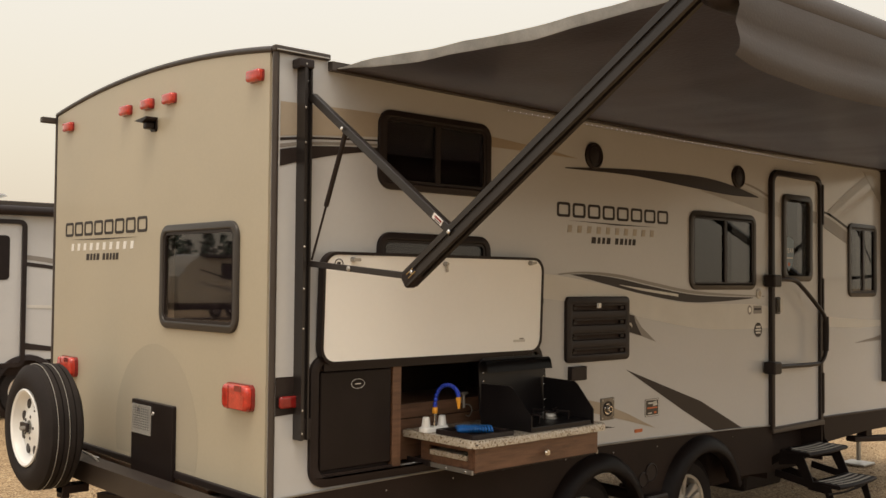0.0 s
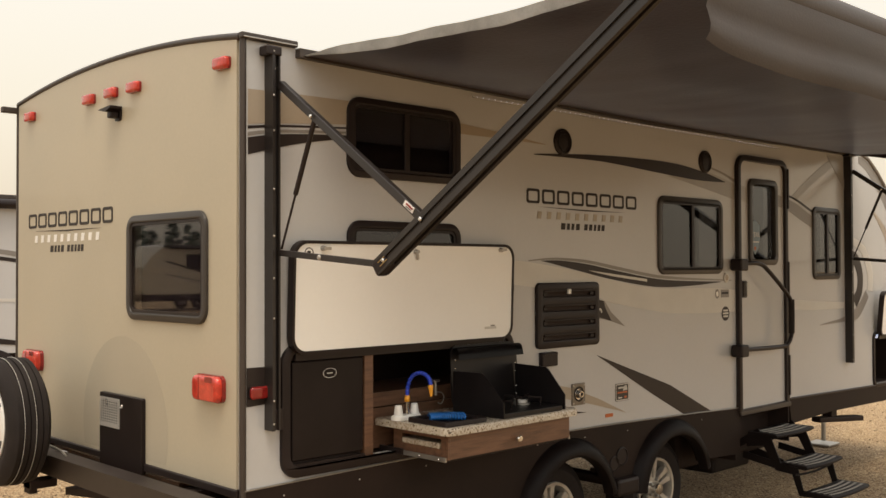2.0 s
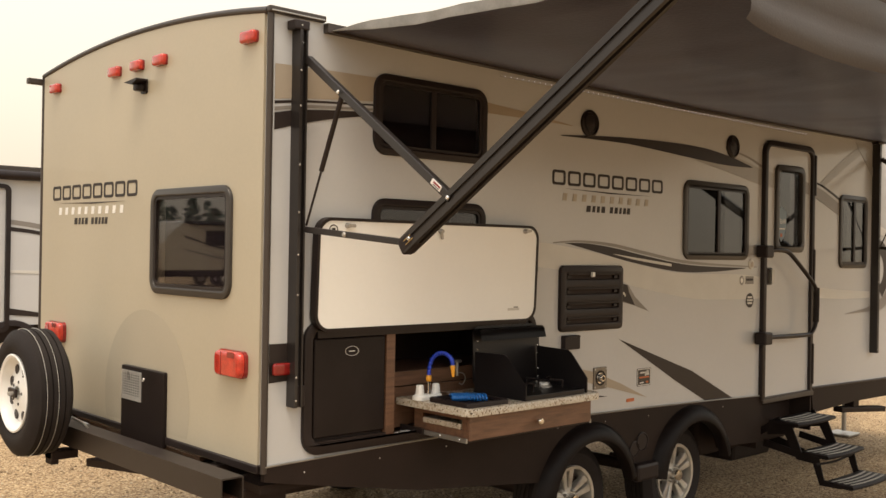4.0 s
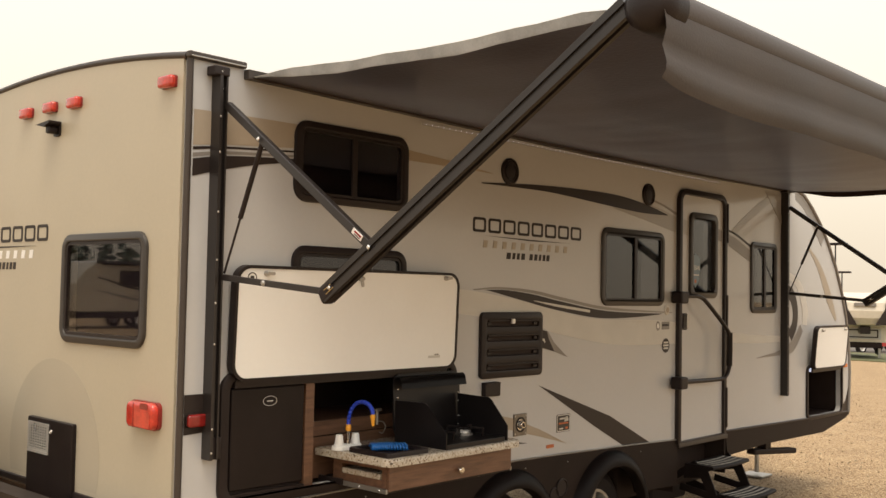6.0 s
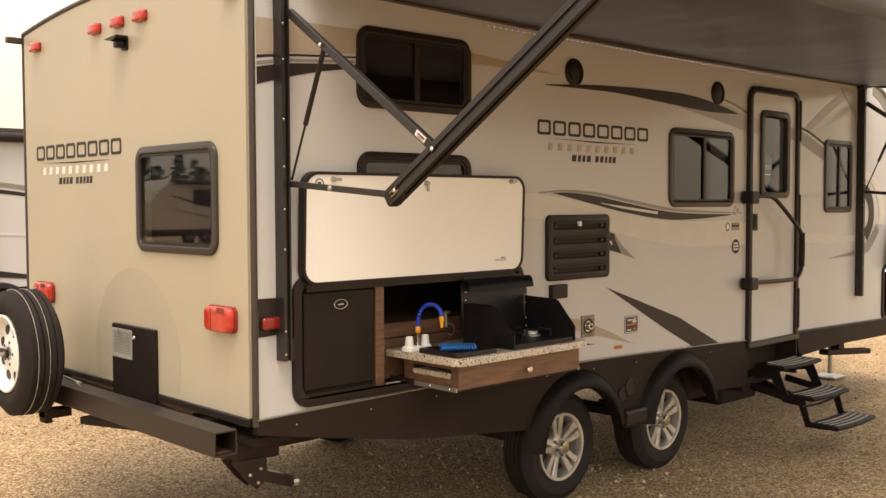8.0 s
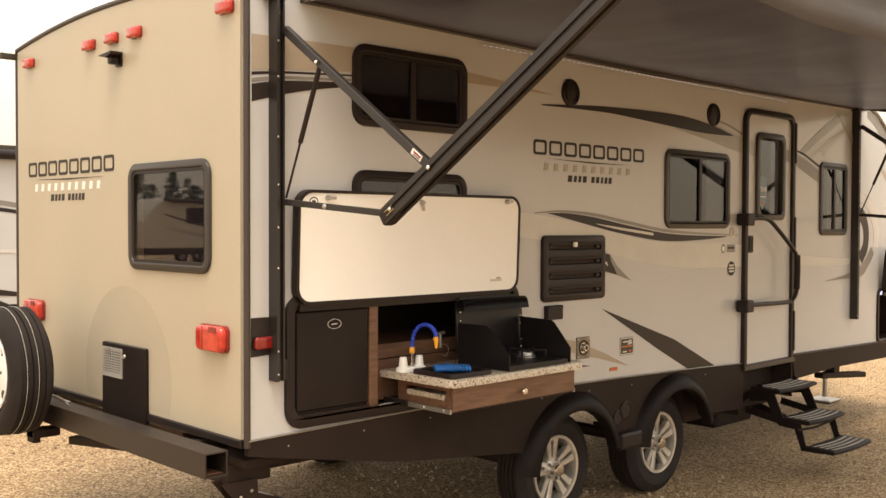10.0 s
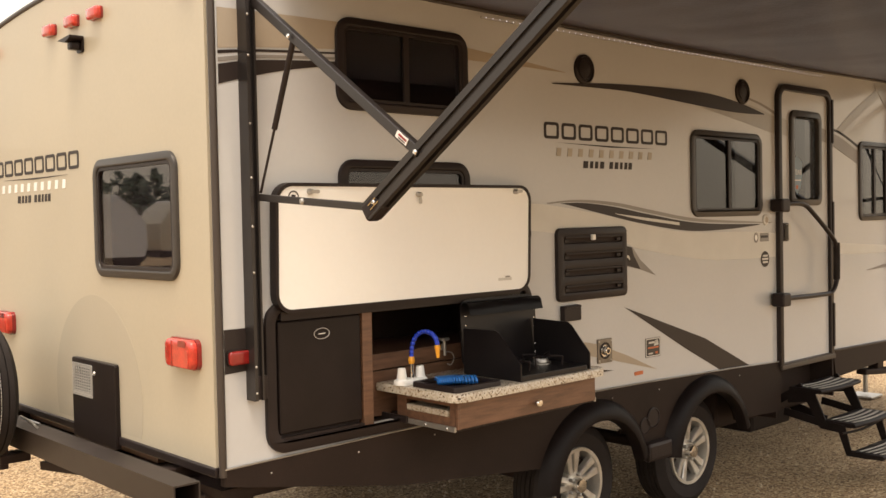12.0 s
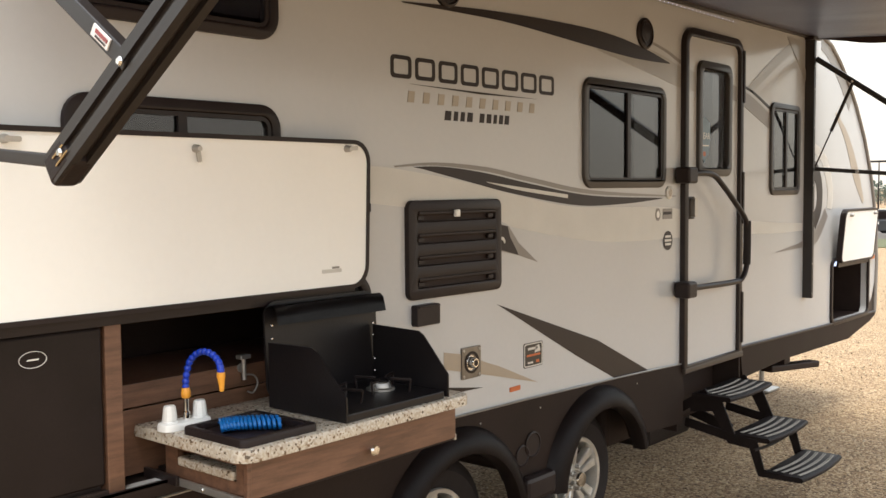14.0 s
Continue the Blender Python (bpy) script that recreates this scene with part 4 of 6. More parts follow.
# worn round patch left by a spare-wheel cover
patch = [(u, v) for u, v in circle(-1.06, 0.98, 0.45, 64) if v > 0.836]
part("wear_patch", plate(patch, 0.0122, 0.0128, REAR), mat("dulled_tan_gelcoat", (0.40, 0.35, 0.265), 0.5, var=0.05, scale=2), trailer, "dull round patch on the rear wall")
wh = part("water_heater_door", plate(rrect(-1.275, 0.775, -0.825, 1.140, 0.012), 0.012, 0.034, REAR, bevel=0.004), DARK_PANEL, trailer, "black water heater door with pale grille")
grille = part("grille", plate(rrect(-1.262, 0.985, -1.052, 1.118, 0.006), 0.034, 0.038, REAR, [rrect(-1.252, 0.995, -1.062, 1.108, 0.004)]), ALU, wh, "pale metal grille")
for k in range(9):
    z = 1.000 + 0.0125 * k
    part("grille_slat", plate([(-1.256, z), (-1.058, z), (-1.058, z + 0.006), (-1.256, z + 0.006)], 0.034, 0.0375, REAR), ALU, grille)
for k in range(8):
    u = -1.243 + 0.024 * k
    part("grille_slat", plate([(u, 0.99), (u + 0.006, 0.99), (u + 0.006, 1.112), (u, 1.112)], 0.034, 0.0368, REAR), ALU, grille)
part("grille_bar", plate([(-1.258, 0.972), (-1.052, 0.972), (-1.052, 0.984), (-1.258, 0.984)], 0.034, 0.040, REAR), ALU, grille)
part("lock", lathe([(0, 0.003), (0.006, 0.003), (0.008, 0.006), (0.010, 0)], about((-0.034, 1.03, 1.085), REAR), 14), STEEL, wh, "small round lock")

# ---- fittings on the side wall ----
for x, z in ((2.121, 2.478), (3.640, 2.475)):
    sp = part("speaker", lathe([(0.076, 0), (0.076, 0.012), (0.066, 0.018), (0.062, 0.010), (0.03, 0.014), (0, 0.015)], about((x, 0, z), SIDE), 32), BLACK, trailer, "round black outdoor speaker", smooth=40)
    part("grille_ring", lathe([(0.050, 0.0135), (0.050, 0.0165), (0.046, 0.0165), (0.046, 0.0135)], about((x, 0, z), SIDE), 24), BLACK_METAL, sp)
vent = part("fridge_vent", plate(rrect(1.876, 1.310, 2.437, 1.677, 0.03), 0.0, 0.022, SIDE, [rrect(1.925, 1.352 + 0.082 * k, 2.395, 1.382 + 0.082 * k, 0.006, 2) for k in range(4)], bevel=0.006), BLACK, trailer, "black louvred appliance vent", smooth=40)
part("backing", plate(rrect(1.89, 1.32, 2.42, 1.665, 0.02), 0.0005, 0.004, SIDE), LINER, vent)
for k in range(4):
    z = 1.352 + 0.082 * k
    part("louvre", box(1.93, 2.39, -0.027, -0.008, z + 0.026, z + 0.038, 0.003), BLACK, vent)
    for x in (1.95, 2.37):
        part("clip", box(x - 0.02, x + 0.012, -0.020, -0.006, z + 0.006, z + 0.022, 0.002), BLACK_METAL, vent)
part("knob", box(2.128, 2.152, -0.040, -0.022, 1.612, 1.640, 0.004), WHITE_PLASTIC, vent, "small white latch knob")
ob = part("outlet_box", plate(rrect(1.908, 1.212, 2.040, 1.290, 0.008), 0.0, 0.030, SIDE, bevel=0.005), BLACK, trailer, "black outdoor outlet cover")
part("cover_lip", box(1.915, 2.033, -0.036, -0.030, 1.278, 1.288, 0.002), BLACK_METAL, ob)
tv = part("cable_port", plate(rrect(2.192, 0.968, 2.312, 1.094, 0.006), 0.0, 0.008, SIDE, [circle(2.252, 1.03, 0.030)], bevel=0.002), PORT_STEEL, trailer, "square steel utility port")
part("port_cap", lathe([(0, 0.030), (0.018, 0.030), (0.022, 0.022), (0.024, 0.006), (0.034, 0.006), (0.034, 0.0)], about((2.252, 0, 1.032), SIDE), 20), CHROME, tv, smooth=40)
part("port_ring", lathe([(0.044, 0.0082), (0.044, 0.011), (0.034, 0.011), (0.034, 0.0082)], about((2.252, 0, 1.032), SIDE), 24), BLACK, tv)
part("port_hole", lathe([(0, 0.031), (0.012, 0.031)], about((2.252, 0, 1.032), SIDE), 14), BLACK, tv)
for x in (2.204, 2.300):
    for z in (0.980, 1.082):
        part("screw", bolt((x, -0.008, z), SIDE, 0.006, 0.003), STEEL, tv)
lab = part("warning_label", plate(rrect(2.612, 0.952, 2.752, 1.058, 0.010), 0.0004, 0.0022, SIDE), mat("label_black", (0.03, 0.025, 0.022), 0.35), trailer, "black, white and orange warning label")
part("label_border", plate(rrect(2.615, 0.955, 2.749, 1.055, 0.010), 0.0022, 0.003, SIDE, [rrect(2.620, 0.960, 2.744, 1.050, 0.008)]), GREY_DECAL, lab)
part("label_bar", plate([(2.690, 1.012), (2.735, 1.016), (2.725, 1.045), (2.700, 1.040)], 0.0022, 0.003, SIDE), GREY_DECAL, lab)
part("label_bar", plate(rrect(2.642, 1.027, 2.715, 1.037, 0.003), 0.0022, 0.003, SIDE), GREY_DECAL, lab)
part("label_bar", plate(rrect(2.634, 0.999, 2.733, 1.008, 0.003), 0.0022, 0.003, SIDE), ORANGE, lab)
part("label_bar", plate(rrect(2.640, 0.968, 2.680, 0.976, 0.003), 0.0022, 0.003, SIDE), GREY_DECAL, lab)
part("label_bar", plate(rrect(2.702, 0.968, 2.726, 0.980, 0.003), 0.0022, 0.003, SIDE), ORANGE, lab)
part("side_reflector", plate(rrect(2.512, 0.868, 2.585, 0.888, 0.004), 0.0, 0.004, SIDE), ORANGE, trailer, "small orange caution strip")
band = part("light_band", plate([(0.018, 1.177), (0.190, 1.185), (0.190, 1.342), (0.018, 1.342)], 0.0004, 0.0022, SIDE), DARK_DECAL, trailer, "black decal band behind the side light")
lamp = part("side_light", plate(rrect(0.024, 1.206, 0.132, 1.264, 0.016), 0.0022, 0.012, SIDE), BLACK, trailer, "red side marker light in a black base")
part("lens", plate(rrect(0.028, 1.209, 0.128, 1.261, 0.014), 0.012, 0.024, SIDE, bevel=0.006), RED_DARK, lamp, smooth=50)
lt = part("door_light", lathe([(0.034, 0), (0.034, 0.006), (0.026, 0.010), (0, 0.011)], about((3.905, 0, 1.688), SIDE), 24), GREY_DECAL, trailer, "small round grey badge", smooth=40)
part("badge_core", lathe([(0, 0.0125), (0.020, 0.0115), (0.020, 0.009)], about((3.905, 0, 1.688), SIDE), 20), TAN_DARK, lt)
rs = part("round_sticker", plate(circle(3.893, 1.44, 0.050, 32), 0.0026, 0.0040, SIDE), DARK_DECAL, trailer, "round dark grey certification sticker")
for k in range(3):
    part("sticker_bar", plate([(3.857 + 0.006 * (k != 1), 1.415 + 0.020 * k), (3.929 - 0.006 * (k != 1), 1.415 + 0.020 * k), (3.929 - 0.006 * (k != 1), 1.427 + 0.020 * k), (3.857 + 0.006 * (k != 1), 1.427 + 0.020 * k)], 0.0040, 0.0048, SIDE), GREY_DECAL, rs)
es = part("badge_sticker", plate(circle(3.785, 1.578, 0.026, 24, 1.25), 0.0026, 0.0040, SIDE), MID_DECAL, trailer, "small oval sticker")
part("sticker_core", plate(circle(3.785, 1.578, 0.015, 16, 1.2), 0.0040, 0.0048, SIDE), WHITE_DECAL, es)
es = part("badge_sticker", plate(rrect(3.835, 1.552, 3.940, 1.606, 0.004), 0.0026, 0.0040, SIDE), MID_DECAL, trailer, "small rectangular grey sticker")
part("sticker_bar", plate([(3.84, 1.575), (3.93, 1.575), (3.93, 1.590), (3.84, 1.590)], 0.0040, 0.0048, SIDE), DARK_DECAL, es)
part("side_marker", plate(rrect(7.18, 1.145, 7.265, 1.180, 0.010), 0.0, 0.02, SIDE, bevel=0.006), AMBER, trailer, "amber front marker light")


def liner_box(name, x0, x1, y0, y1, z0, z1, material):
    """An open-fronted compartment behind the wall."""
    t = 0.012
    back = part(name, box(x0 - t, x1 + t, y1, y1 + t, z0 - t, z1 + t), material, trailer, "dark open compartment")
    part("side_panel", box(x0 - t, x0, y0, y1, z0 - t, z1 + t), material, back)
    part("side_panel", box(x1, x1 + t, y0, y1, z0 - t, z1 + t), material, back)
    part("floor_panel", box(x0, x1, y0, y1, z0 - t, z0), material, back)
    part("top_panel", box(x0, x1, y0, y1, z1, z1 + t), material, back)
    return back


liner_box("kitchen_compartment", 0.215, 1.70, 0.046, 0.58, 0.875, 1.425, LINER)
liner_box("storage_compartment", 6.34, 7.15, 0.046, 0.90, 0.73, 1.195, LINER)
part("compartment_frame", plate(rrect(0.186, 0.846, 1.685, 1.430, 0.085), 0.0, 0.020, SIDE, [rrect(0.232, 0.889, 1.648, 1.400, 0.06)], bevel=0.006), BLACK, trailer, "black gasket frame round the kitchen opening", smooth=40)
part("compartment_frame", plate(rrect(6.325, 0.715, 7.165, 1.200, 0.07), 0.0, 0.016, SIDE, [rrect(6.355, 0.745, 7.135, 1.175, 0.05)], bevel=0.005), BLACK, trailer, "black gasket frame round the storage opening", smooth=40)


def hatch(name, x0, x1, h, hinge_z, lean, r, latches, label, hinge_y=-0.034):
    m = Matrix.Translation((0, hinge_y, hinge_z)) @ pose(0, 0, 0, lean, 0, 0) @ SIDE
    panel = part(name, plate(rrect(x0 + 0.012, 0.012, x1 - 0.012, h - 0.012, r - 0.01), 0.0, 0.030, m), HATCH_WHITE, trailer, label)
    part("edge_trim", plate(rrect(x0, 0, x1, h, r), -0.006, 0.034, m, [rrect(x0 + 0.014, 0.014, x1 - 0.014, h - 0.014, r - 0.012)]), BLACK, panel, "black edge moulding", smooth=40)
    part("hinge", plate([(x0 + 0.04, -0.030), (x1 - 0.04, -0.030), (x1 - 0.04, 0.004), (x0 + 0.04, 0.004)], -0.010, 0.006, m), BLACK_METAL, panel, "long black piano hinge")
    for u, v, a in latches:
        lm = m @ pose(u, v, 0.03, 0, 0, a)
        k = part("latch", lathe([(0, 0.024), (0.008, 0.024), (0.010, 0.018), (0.012, 0.004), (0.012, 0)], lm, 16), STEEL, panel, "zinc cam latch", smooth=40)
        part("cam", plate(rrect(-0.009, -0.007, 0.040, 0.007, 0.006), 0.010, 0.015, lm), STEEL, k)
    return panel, m


big, hm = hatch("kitchen_hatch", 0.216, 1.640, 0.500, 1.386, 2.0, 0.075, ((0.372, 0.466, 0), (0.930, 0.456, -80), (1.530, 0.470, 5)), "raised white compartment door with black edge", -0.014)
part("round_emblem", plate(circle(0.299, 0.445, 0.024), 0.030, 0.032, hm, [circle(0.299, 0.445, 0.020)]), DARK_DECAL, big, "small round black emblem")
part("emblem_bar", plate(rrect(0.290, 0.437, 0.308, 0.454, 0.003), 0.030, 0.032, hm), DARK_DECAL, big)
part("label_bar", plate(rrect(1.425, 0.060, 1.512, 0.072, 0.002), 0.030, 0.0312, hm), GREY_DECAL, big)
part("label_bar", plate(rrect(1.470, 0.073, 1.502, 0.080, 0.002), 0.0300, 0.0312, hm), MID_DECAL, big)
small, _ = hatch("storage_hatch", 6.345, 7.085, 0.385, 1.165, 5, 0.06, ((6.45, 0.345, 0), (6.98, 0.35, 0)), "raised white storage door by the front")
part("door_catch", box(1.652, 1.676, -0.030, -0.001, 1.640, 1.672, 0.004), BLACK, trailer, "small black door catch")
cl = part("compartment_light", box(6.47, 6.66, 0.012, 0.09, 1.135, 1.172, 0.010), LED, trailer, "small white glowing compartment lamp")

# ---- outdoor kitchen ----
fr = thing("mini_fridge", (0.46, 0.25, 0.887), "black mini refrigerator built into the kitchen bay", "refrigerator")
part("cabinet", box(0.258, 0.652, 0.05, 0.48, 0.888, 1.392, 0.006), BLACK, fr)
part("door", box(0.254, 0.656, 0.002, 0.046, 0.912, 1.352, 0.008), DARK_PANEL, fr, "black fridge door")
part("top_grip", box(0.254, 0.656, 0.010, 0.046, 1.356, 1.392, 0.005), BLACK, fr, "black recessed handle strip")
part("grip_slot", box(0.35, 0.43, 0.004, 0.012, 1.362, 1.380, 0.003), MID_DECAL, fr)
part("grip_slot", box(0.585, 0.635, 0.004, 0.012, 1.362, 1.380, 0.003), MID_DECAL, fr)
part("emblem", plate(circle(0.459, 1.289, 0.038, 32, 0.58), 0.0, 0.0015, about((0, 0.0015, 0), SIDE), [circle(0.459, 1.289, 0.0364, 32, 0.565)]), WHITE_DECAL, fr, "thin pale oval emblem")
part("emblem_bar", plate([(0.442, 1.2865), (0.473, 1.2865), (0.476, 1.2905), (0.445, 1.2905)], 0.0, 0.0015, about((0, 0.0015, 0), SIDE)), WHITE_DECAL, fr)
part("kick_plate", box(0.258, 0.652, 0.02, 0.046, 0.896, 0.910, 0.003), BLACK_METAL, fr)

wall_panel = thing("kitchen_divider", (0.705, 0.2, 0.877), "brown walnut upright panel beside the fridge", "panel")
part("board", box(0.663, 0.714, 0.0, 0.50, 0.878, 1.412, 0.002), WOOD, wall_panel)
part("sill", box(0.245, 0.662, -0.004, 0.018, 0.886, 0.9, 0.002), LINER, wall_panel)
back = thing("backsplash", (1.2, 0.12, 0.887), "brown walnut boards behind the kitchen worktop", "backsplash")
part("board", box(0.716, 1.678, 0.112, 0.127, 0.888, 1.083, 0.002), WOOD, back)
part("board", box(0.716, 1.678, 0.106, 0.127, 1.089, 1.158, 0.002), WOOD, back)
part("shelf", box(0.716, 1.678, 0.128, 0.54, 1.140, 1.155, 0.002), WOOD, back)

kit = thing("outdoor_kitchen", (1.3, -0.15, 0.88), "pulled-out walnut camp kitchen with speckled granite top", "kitchen unit")
part("drawer_front", box(0.874, 1.738, -0.350, -0.331, 0.886, 1.001, 0.003), WOOD, kit, "walnut drawer front")
slot = [(0.030, 0.930), (0.030, 0.976), (0.300, 0.976), (0.300, 0.930)]
part("drawer_side", plate([(-0.03, 0.886), (0.331, 0.886), (0.331, 1.003), (-0.03, 1.003)], -0.020, 0.0, about((0.866, 0, 0), REAR), [slot]), WOOD, kit, "walnut drawer side with a slot")
part("drawer_side", box(1.718, 1.736, -0.331, -0.025, 0.886, 1.001, 0.002), WOOD, kit)
part("drawer_base", box(0.886, 1.640, -0.331, 0.10, 0.888, 0.900), LINER, kit)
part("cutting_board", box(0.858, 1.16, -0.292, -0.038, 0.931, 0.958, 0.006), GRANITE, kit, "granite pull-out board in the slot")
part("corner_post", box(0.861, 0.876, -0.353, -0.337, 0.886, 1.001, 0.002), WOOD, kit)
part("knob", lathe([(0, 0.030), (0.013, 0.028), (0.017, 0.021), (0.013, 0.014), (0.006, 0.010), (0.006, 0.0)], about((1.330, -0.350, 0.932), SIDE), 20), CHROME, kit, "round chrome knob", smooth=50)
for x, y1 in ((0.850, 0.104), (1.738, -0.025)):
    rail = part("slide_rail", box(x, x + 0.010, -0.345, y1, 0.876, 0.897, 0.002), STEEL, kit, "steel drawer slide")
    part("rail_step", box(x - 0.012, x, -0.06, y1, 0.878, 0.906, 0.002), BLACK_METAL, rail)
    for y in (-0.30, -0.17):
        part("rail_bolt", bolt((x - 0.001, y, 0.887), REAR, 0.005, 0.004), CHROME, rail)
part("bottom_rail", box(0.861, 1.736, -0.340, -0.312, 0.877, 0.886, 0.002), BLACK_METAL, kit)


def worktop_outline():
    """Rounded front corners; the back slides into the bay, clear of the wall's edge."""
    front = [p for p in rrect(0.812, -0.402, 1.768, -0.025, 0.050) if p[1] < -0.2]
    return front + [(1.768, -0.026), (1.640, -0.026), (1.640, 0.104), (0.812, 0.104)]


part("worktop", plate(worktop_outline(), 1.004, 1.040, TOP, bevel=0.010), GRANITE, kit, "speckled beige granite worktop", smooth=35)

sink = thing("sink", (0.963, -0.24, 1.040), "small black square sink set in the worktop", "sink")
part("rim", plate(rrect(0.830, -0.378, 1.098, -0.104, 0.02), 1.040, 1.062, TOP, [rrect(0.854, -0.354, 1.074, -0.128, 0.02)], bevel=0.006), BLACK, sink, smooth=40)
part("basin", plate(rrect(0.850, -0.358, 1.078, -0.124, 0.02), 1.0405, 1.044, TOP), BLACK, sink)
hose = thing("coiled_hose", (0.955, -0.24, 1.044), "bright blue coiled spray hose lying in the sink", "hose")
coil = []
for k in range(15 * 12 + 1):
    t = k / 180
    a = 2 * math.pi * 15 * t
    cx, cy = 0.898 + 0.135 * t, -0.190 - 0.105 * t + 0.025 * math.sin(3 * t)
    coil.append((cx + 0.022 * math.cos(a), cy + 0.032 * math.cos(a), 1.0635 + 0.0145 * math.sin(a)))
part("coil", tube(coil, 0.0052, 6), BLUE2, hose, smooth=60)
part("tail", tube(smooth_path([coil[-1], (1.055, -0.25, 1.062), (1.050, -0.19, 1.052), (0.99, -0.150, 1.050)], 5), 0.005, 6), BLUE2, hose, smooth=60)

fc = thing("faucet", (0.885, -0.040, 1.034), "white two-handle faucet with a blue jointed spout", "faucet")
part("base", plate(rrect(0.803, -0.072, 0.967, -0.008, 0.026), 1.040, 1.062, TOP, bevel=0.009), WHITE_PLASTIC, fc, "white plastic faucet base", smooth=40)
for x in (0.836, 0.938):
    handle = part("handle", lathe([(0.0200, 1.058), (0.0215, 1.070), (0.0175, 1.104), (0.0145, 1.110), (0, 1.111)], Matrix.Translation((x, -0.040, 0)), 10), WHITE_PLASTIC, fc, "clear-white faucet handle")
    part("skirt_ring", lathe([(0.0235, 1.058), (0.0240, 1.064), (0.0215, 1.067)], Matrix.Translation((x, -0.040, 0)), 20), WHITE_PLASTIC, handle, smooth=40)
part("stem", lathe([(0.011, 1.058), (0.011, 1.082), (0.0075, 1.085), (0.0075, 1.124), (0.009, 1.126), (0, 1.127)], Matrix.Translation((0.892, -0.040, 0)), 14), CHROME, fc, "brushed steel stem", smooth=40)
part("collar", lathe([(0.010, 1.122), (0.0135, 1.126), (0.0145, 1.138), (0.0115, 1.152), (0.009, 1.154)], Matrix.Translation((0.892, -0.040, 0)), 12), YELLOW, fc, "yellow collar", smooth=40)
spout = smooth_path([(0.892, -0.040, 1.156), (0.893, -0.043, 1.190), (0.896, -0.056, 1.228), (0.899, -0.084, 1.254), (0.902, -0.120, 1.264), (0.904, -0.156, 1.258), (0.904, -0.182, 1.240), (0.903, -0.192, 1.218)], 2)
for i, p in enumerate(spout):
    part("spout_link", lathe([(0.004, -0.011), (0.0083, -0.008), (0.0108, 0.0), (0.0083, 0.008), (0.004, 0.011)], Matrix.Translation(p) @ (Vector(spout[min(i + 1, len(spout) - 1)]) - Vector(spout[max(i - 1, 0)])).to_track_quat("Z", "Y").to_matrix().to_4x4(), 12), BLUE, fc, "blue spout link" if i == 0 else "", smooth=50)
part("nozzle", lathe([(0.006, 0.0), (0.0070, 0.008), (0.0105, 0.034), (0.0125, 0.040), (0.0120, 0.052), (0.008, 0.054), (0, 0.054)], Matrix.Translation((0.902, -0.197, 1.160)) @ pose(0, 0, 0, -4, 0, 0), 14), YELLOW, fc, "yellow spout nozzle", smooth=40)
hk = thing("hose_fitting", (1.205, 0.10, 1.10), "small steel valve fitting with a wire loop on the backsplash", "fitting")
part("valve", tube([(1.205, 0.092, 1.190), (1.205, 0.090, 1.112)], 0.008, 8), STEEL, hk, smooth=50)
part("cross", box(1.184, 1.226, 0.078, 0.106, 1.180, 1.194, 0.003), STEEL, hk)
part("wall_plate", plate(circle(1.205, 1.150, 0.016, 16), 0.0, 0.006, about((0, 0.106, 0), SIDE)), STEEL, hk)
part("loop", tube(smooth_path([(1.205, 0.082, 1.130), (1.232, 0.074, 1.124), (1.243, 0.070, 1.098), (1.226, 0.072, 1.070), (1.206, 0.076, 1.076)], 5), 0.003, 6), STEEL, hk, smooth=60)

stove = thing("camp_stove", (1.41, -0.21, 1.066), "open black gas camp stove with wind shields", "stove")
part("tray", plate(rrect(1.192, -0.378, 1.628, -0.045, 0.012), 1.066, 1.090, TOP, bevel=0.004), STOVE_BLACK, stove, "black stove tray")
LID = Matrix.Translation((0, -0.040, 1.09)) @ pose(0, 0, 0, -3, 0, 0) @ SIDE
lid = part("lid", plate(rrect(1.180, 0.0, 1.665, 0.300, 0.045), 0.0, 0.008, LID), STOVE_BLACK, stove, "raised black stove lid", smooth=40)
bm = bmesh.new()
prof = [(0.0, 0.282), (0.035, 0.290), (0.050, 0.278), (0.056, 0.253), (0.060, 0.230)]
rows = [[bm.verts.new(LID @ Vector((x, v, w))) for w, v in prof] for x in (1.190, 1.30, 1.42, 1.54, 1.662)]
for a, b in zip(rows, rows[1:]):
    for i in range(len(prof) - 1):
        bm.faces.new((a[i], a[i + 1], b[i + 1], b[i]))
bmesh.ops.solidify(bm, geom=bm.faces[:], thickness=0.004)
part("lid_lip", bm, STOVE_BLACK, lid, smooth=60)


def shield(x, pts):
    return plate([(-y, z) for y, z in pts], -0.003, 0.003, about((x, 0, 0), Matrix(((0, 0, 1, 0), (-1, 0, 0, 0), (0, 1, 0, 0), (0, 0, 0, 1)))))


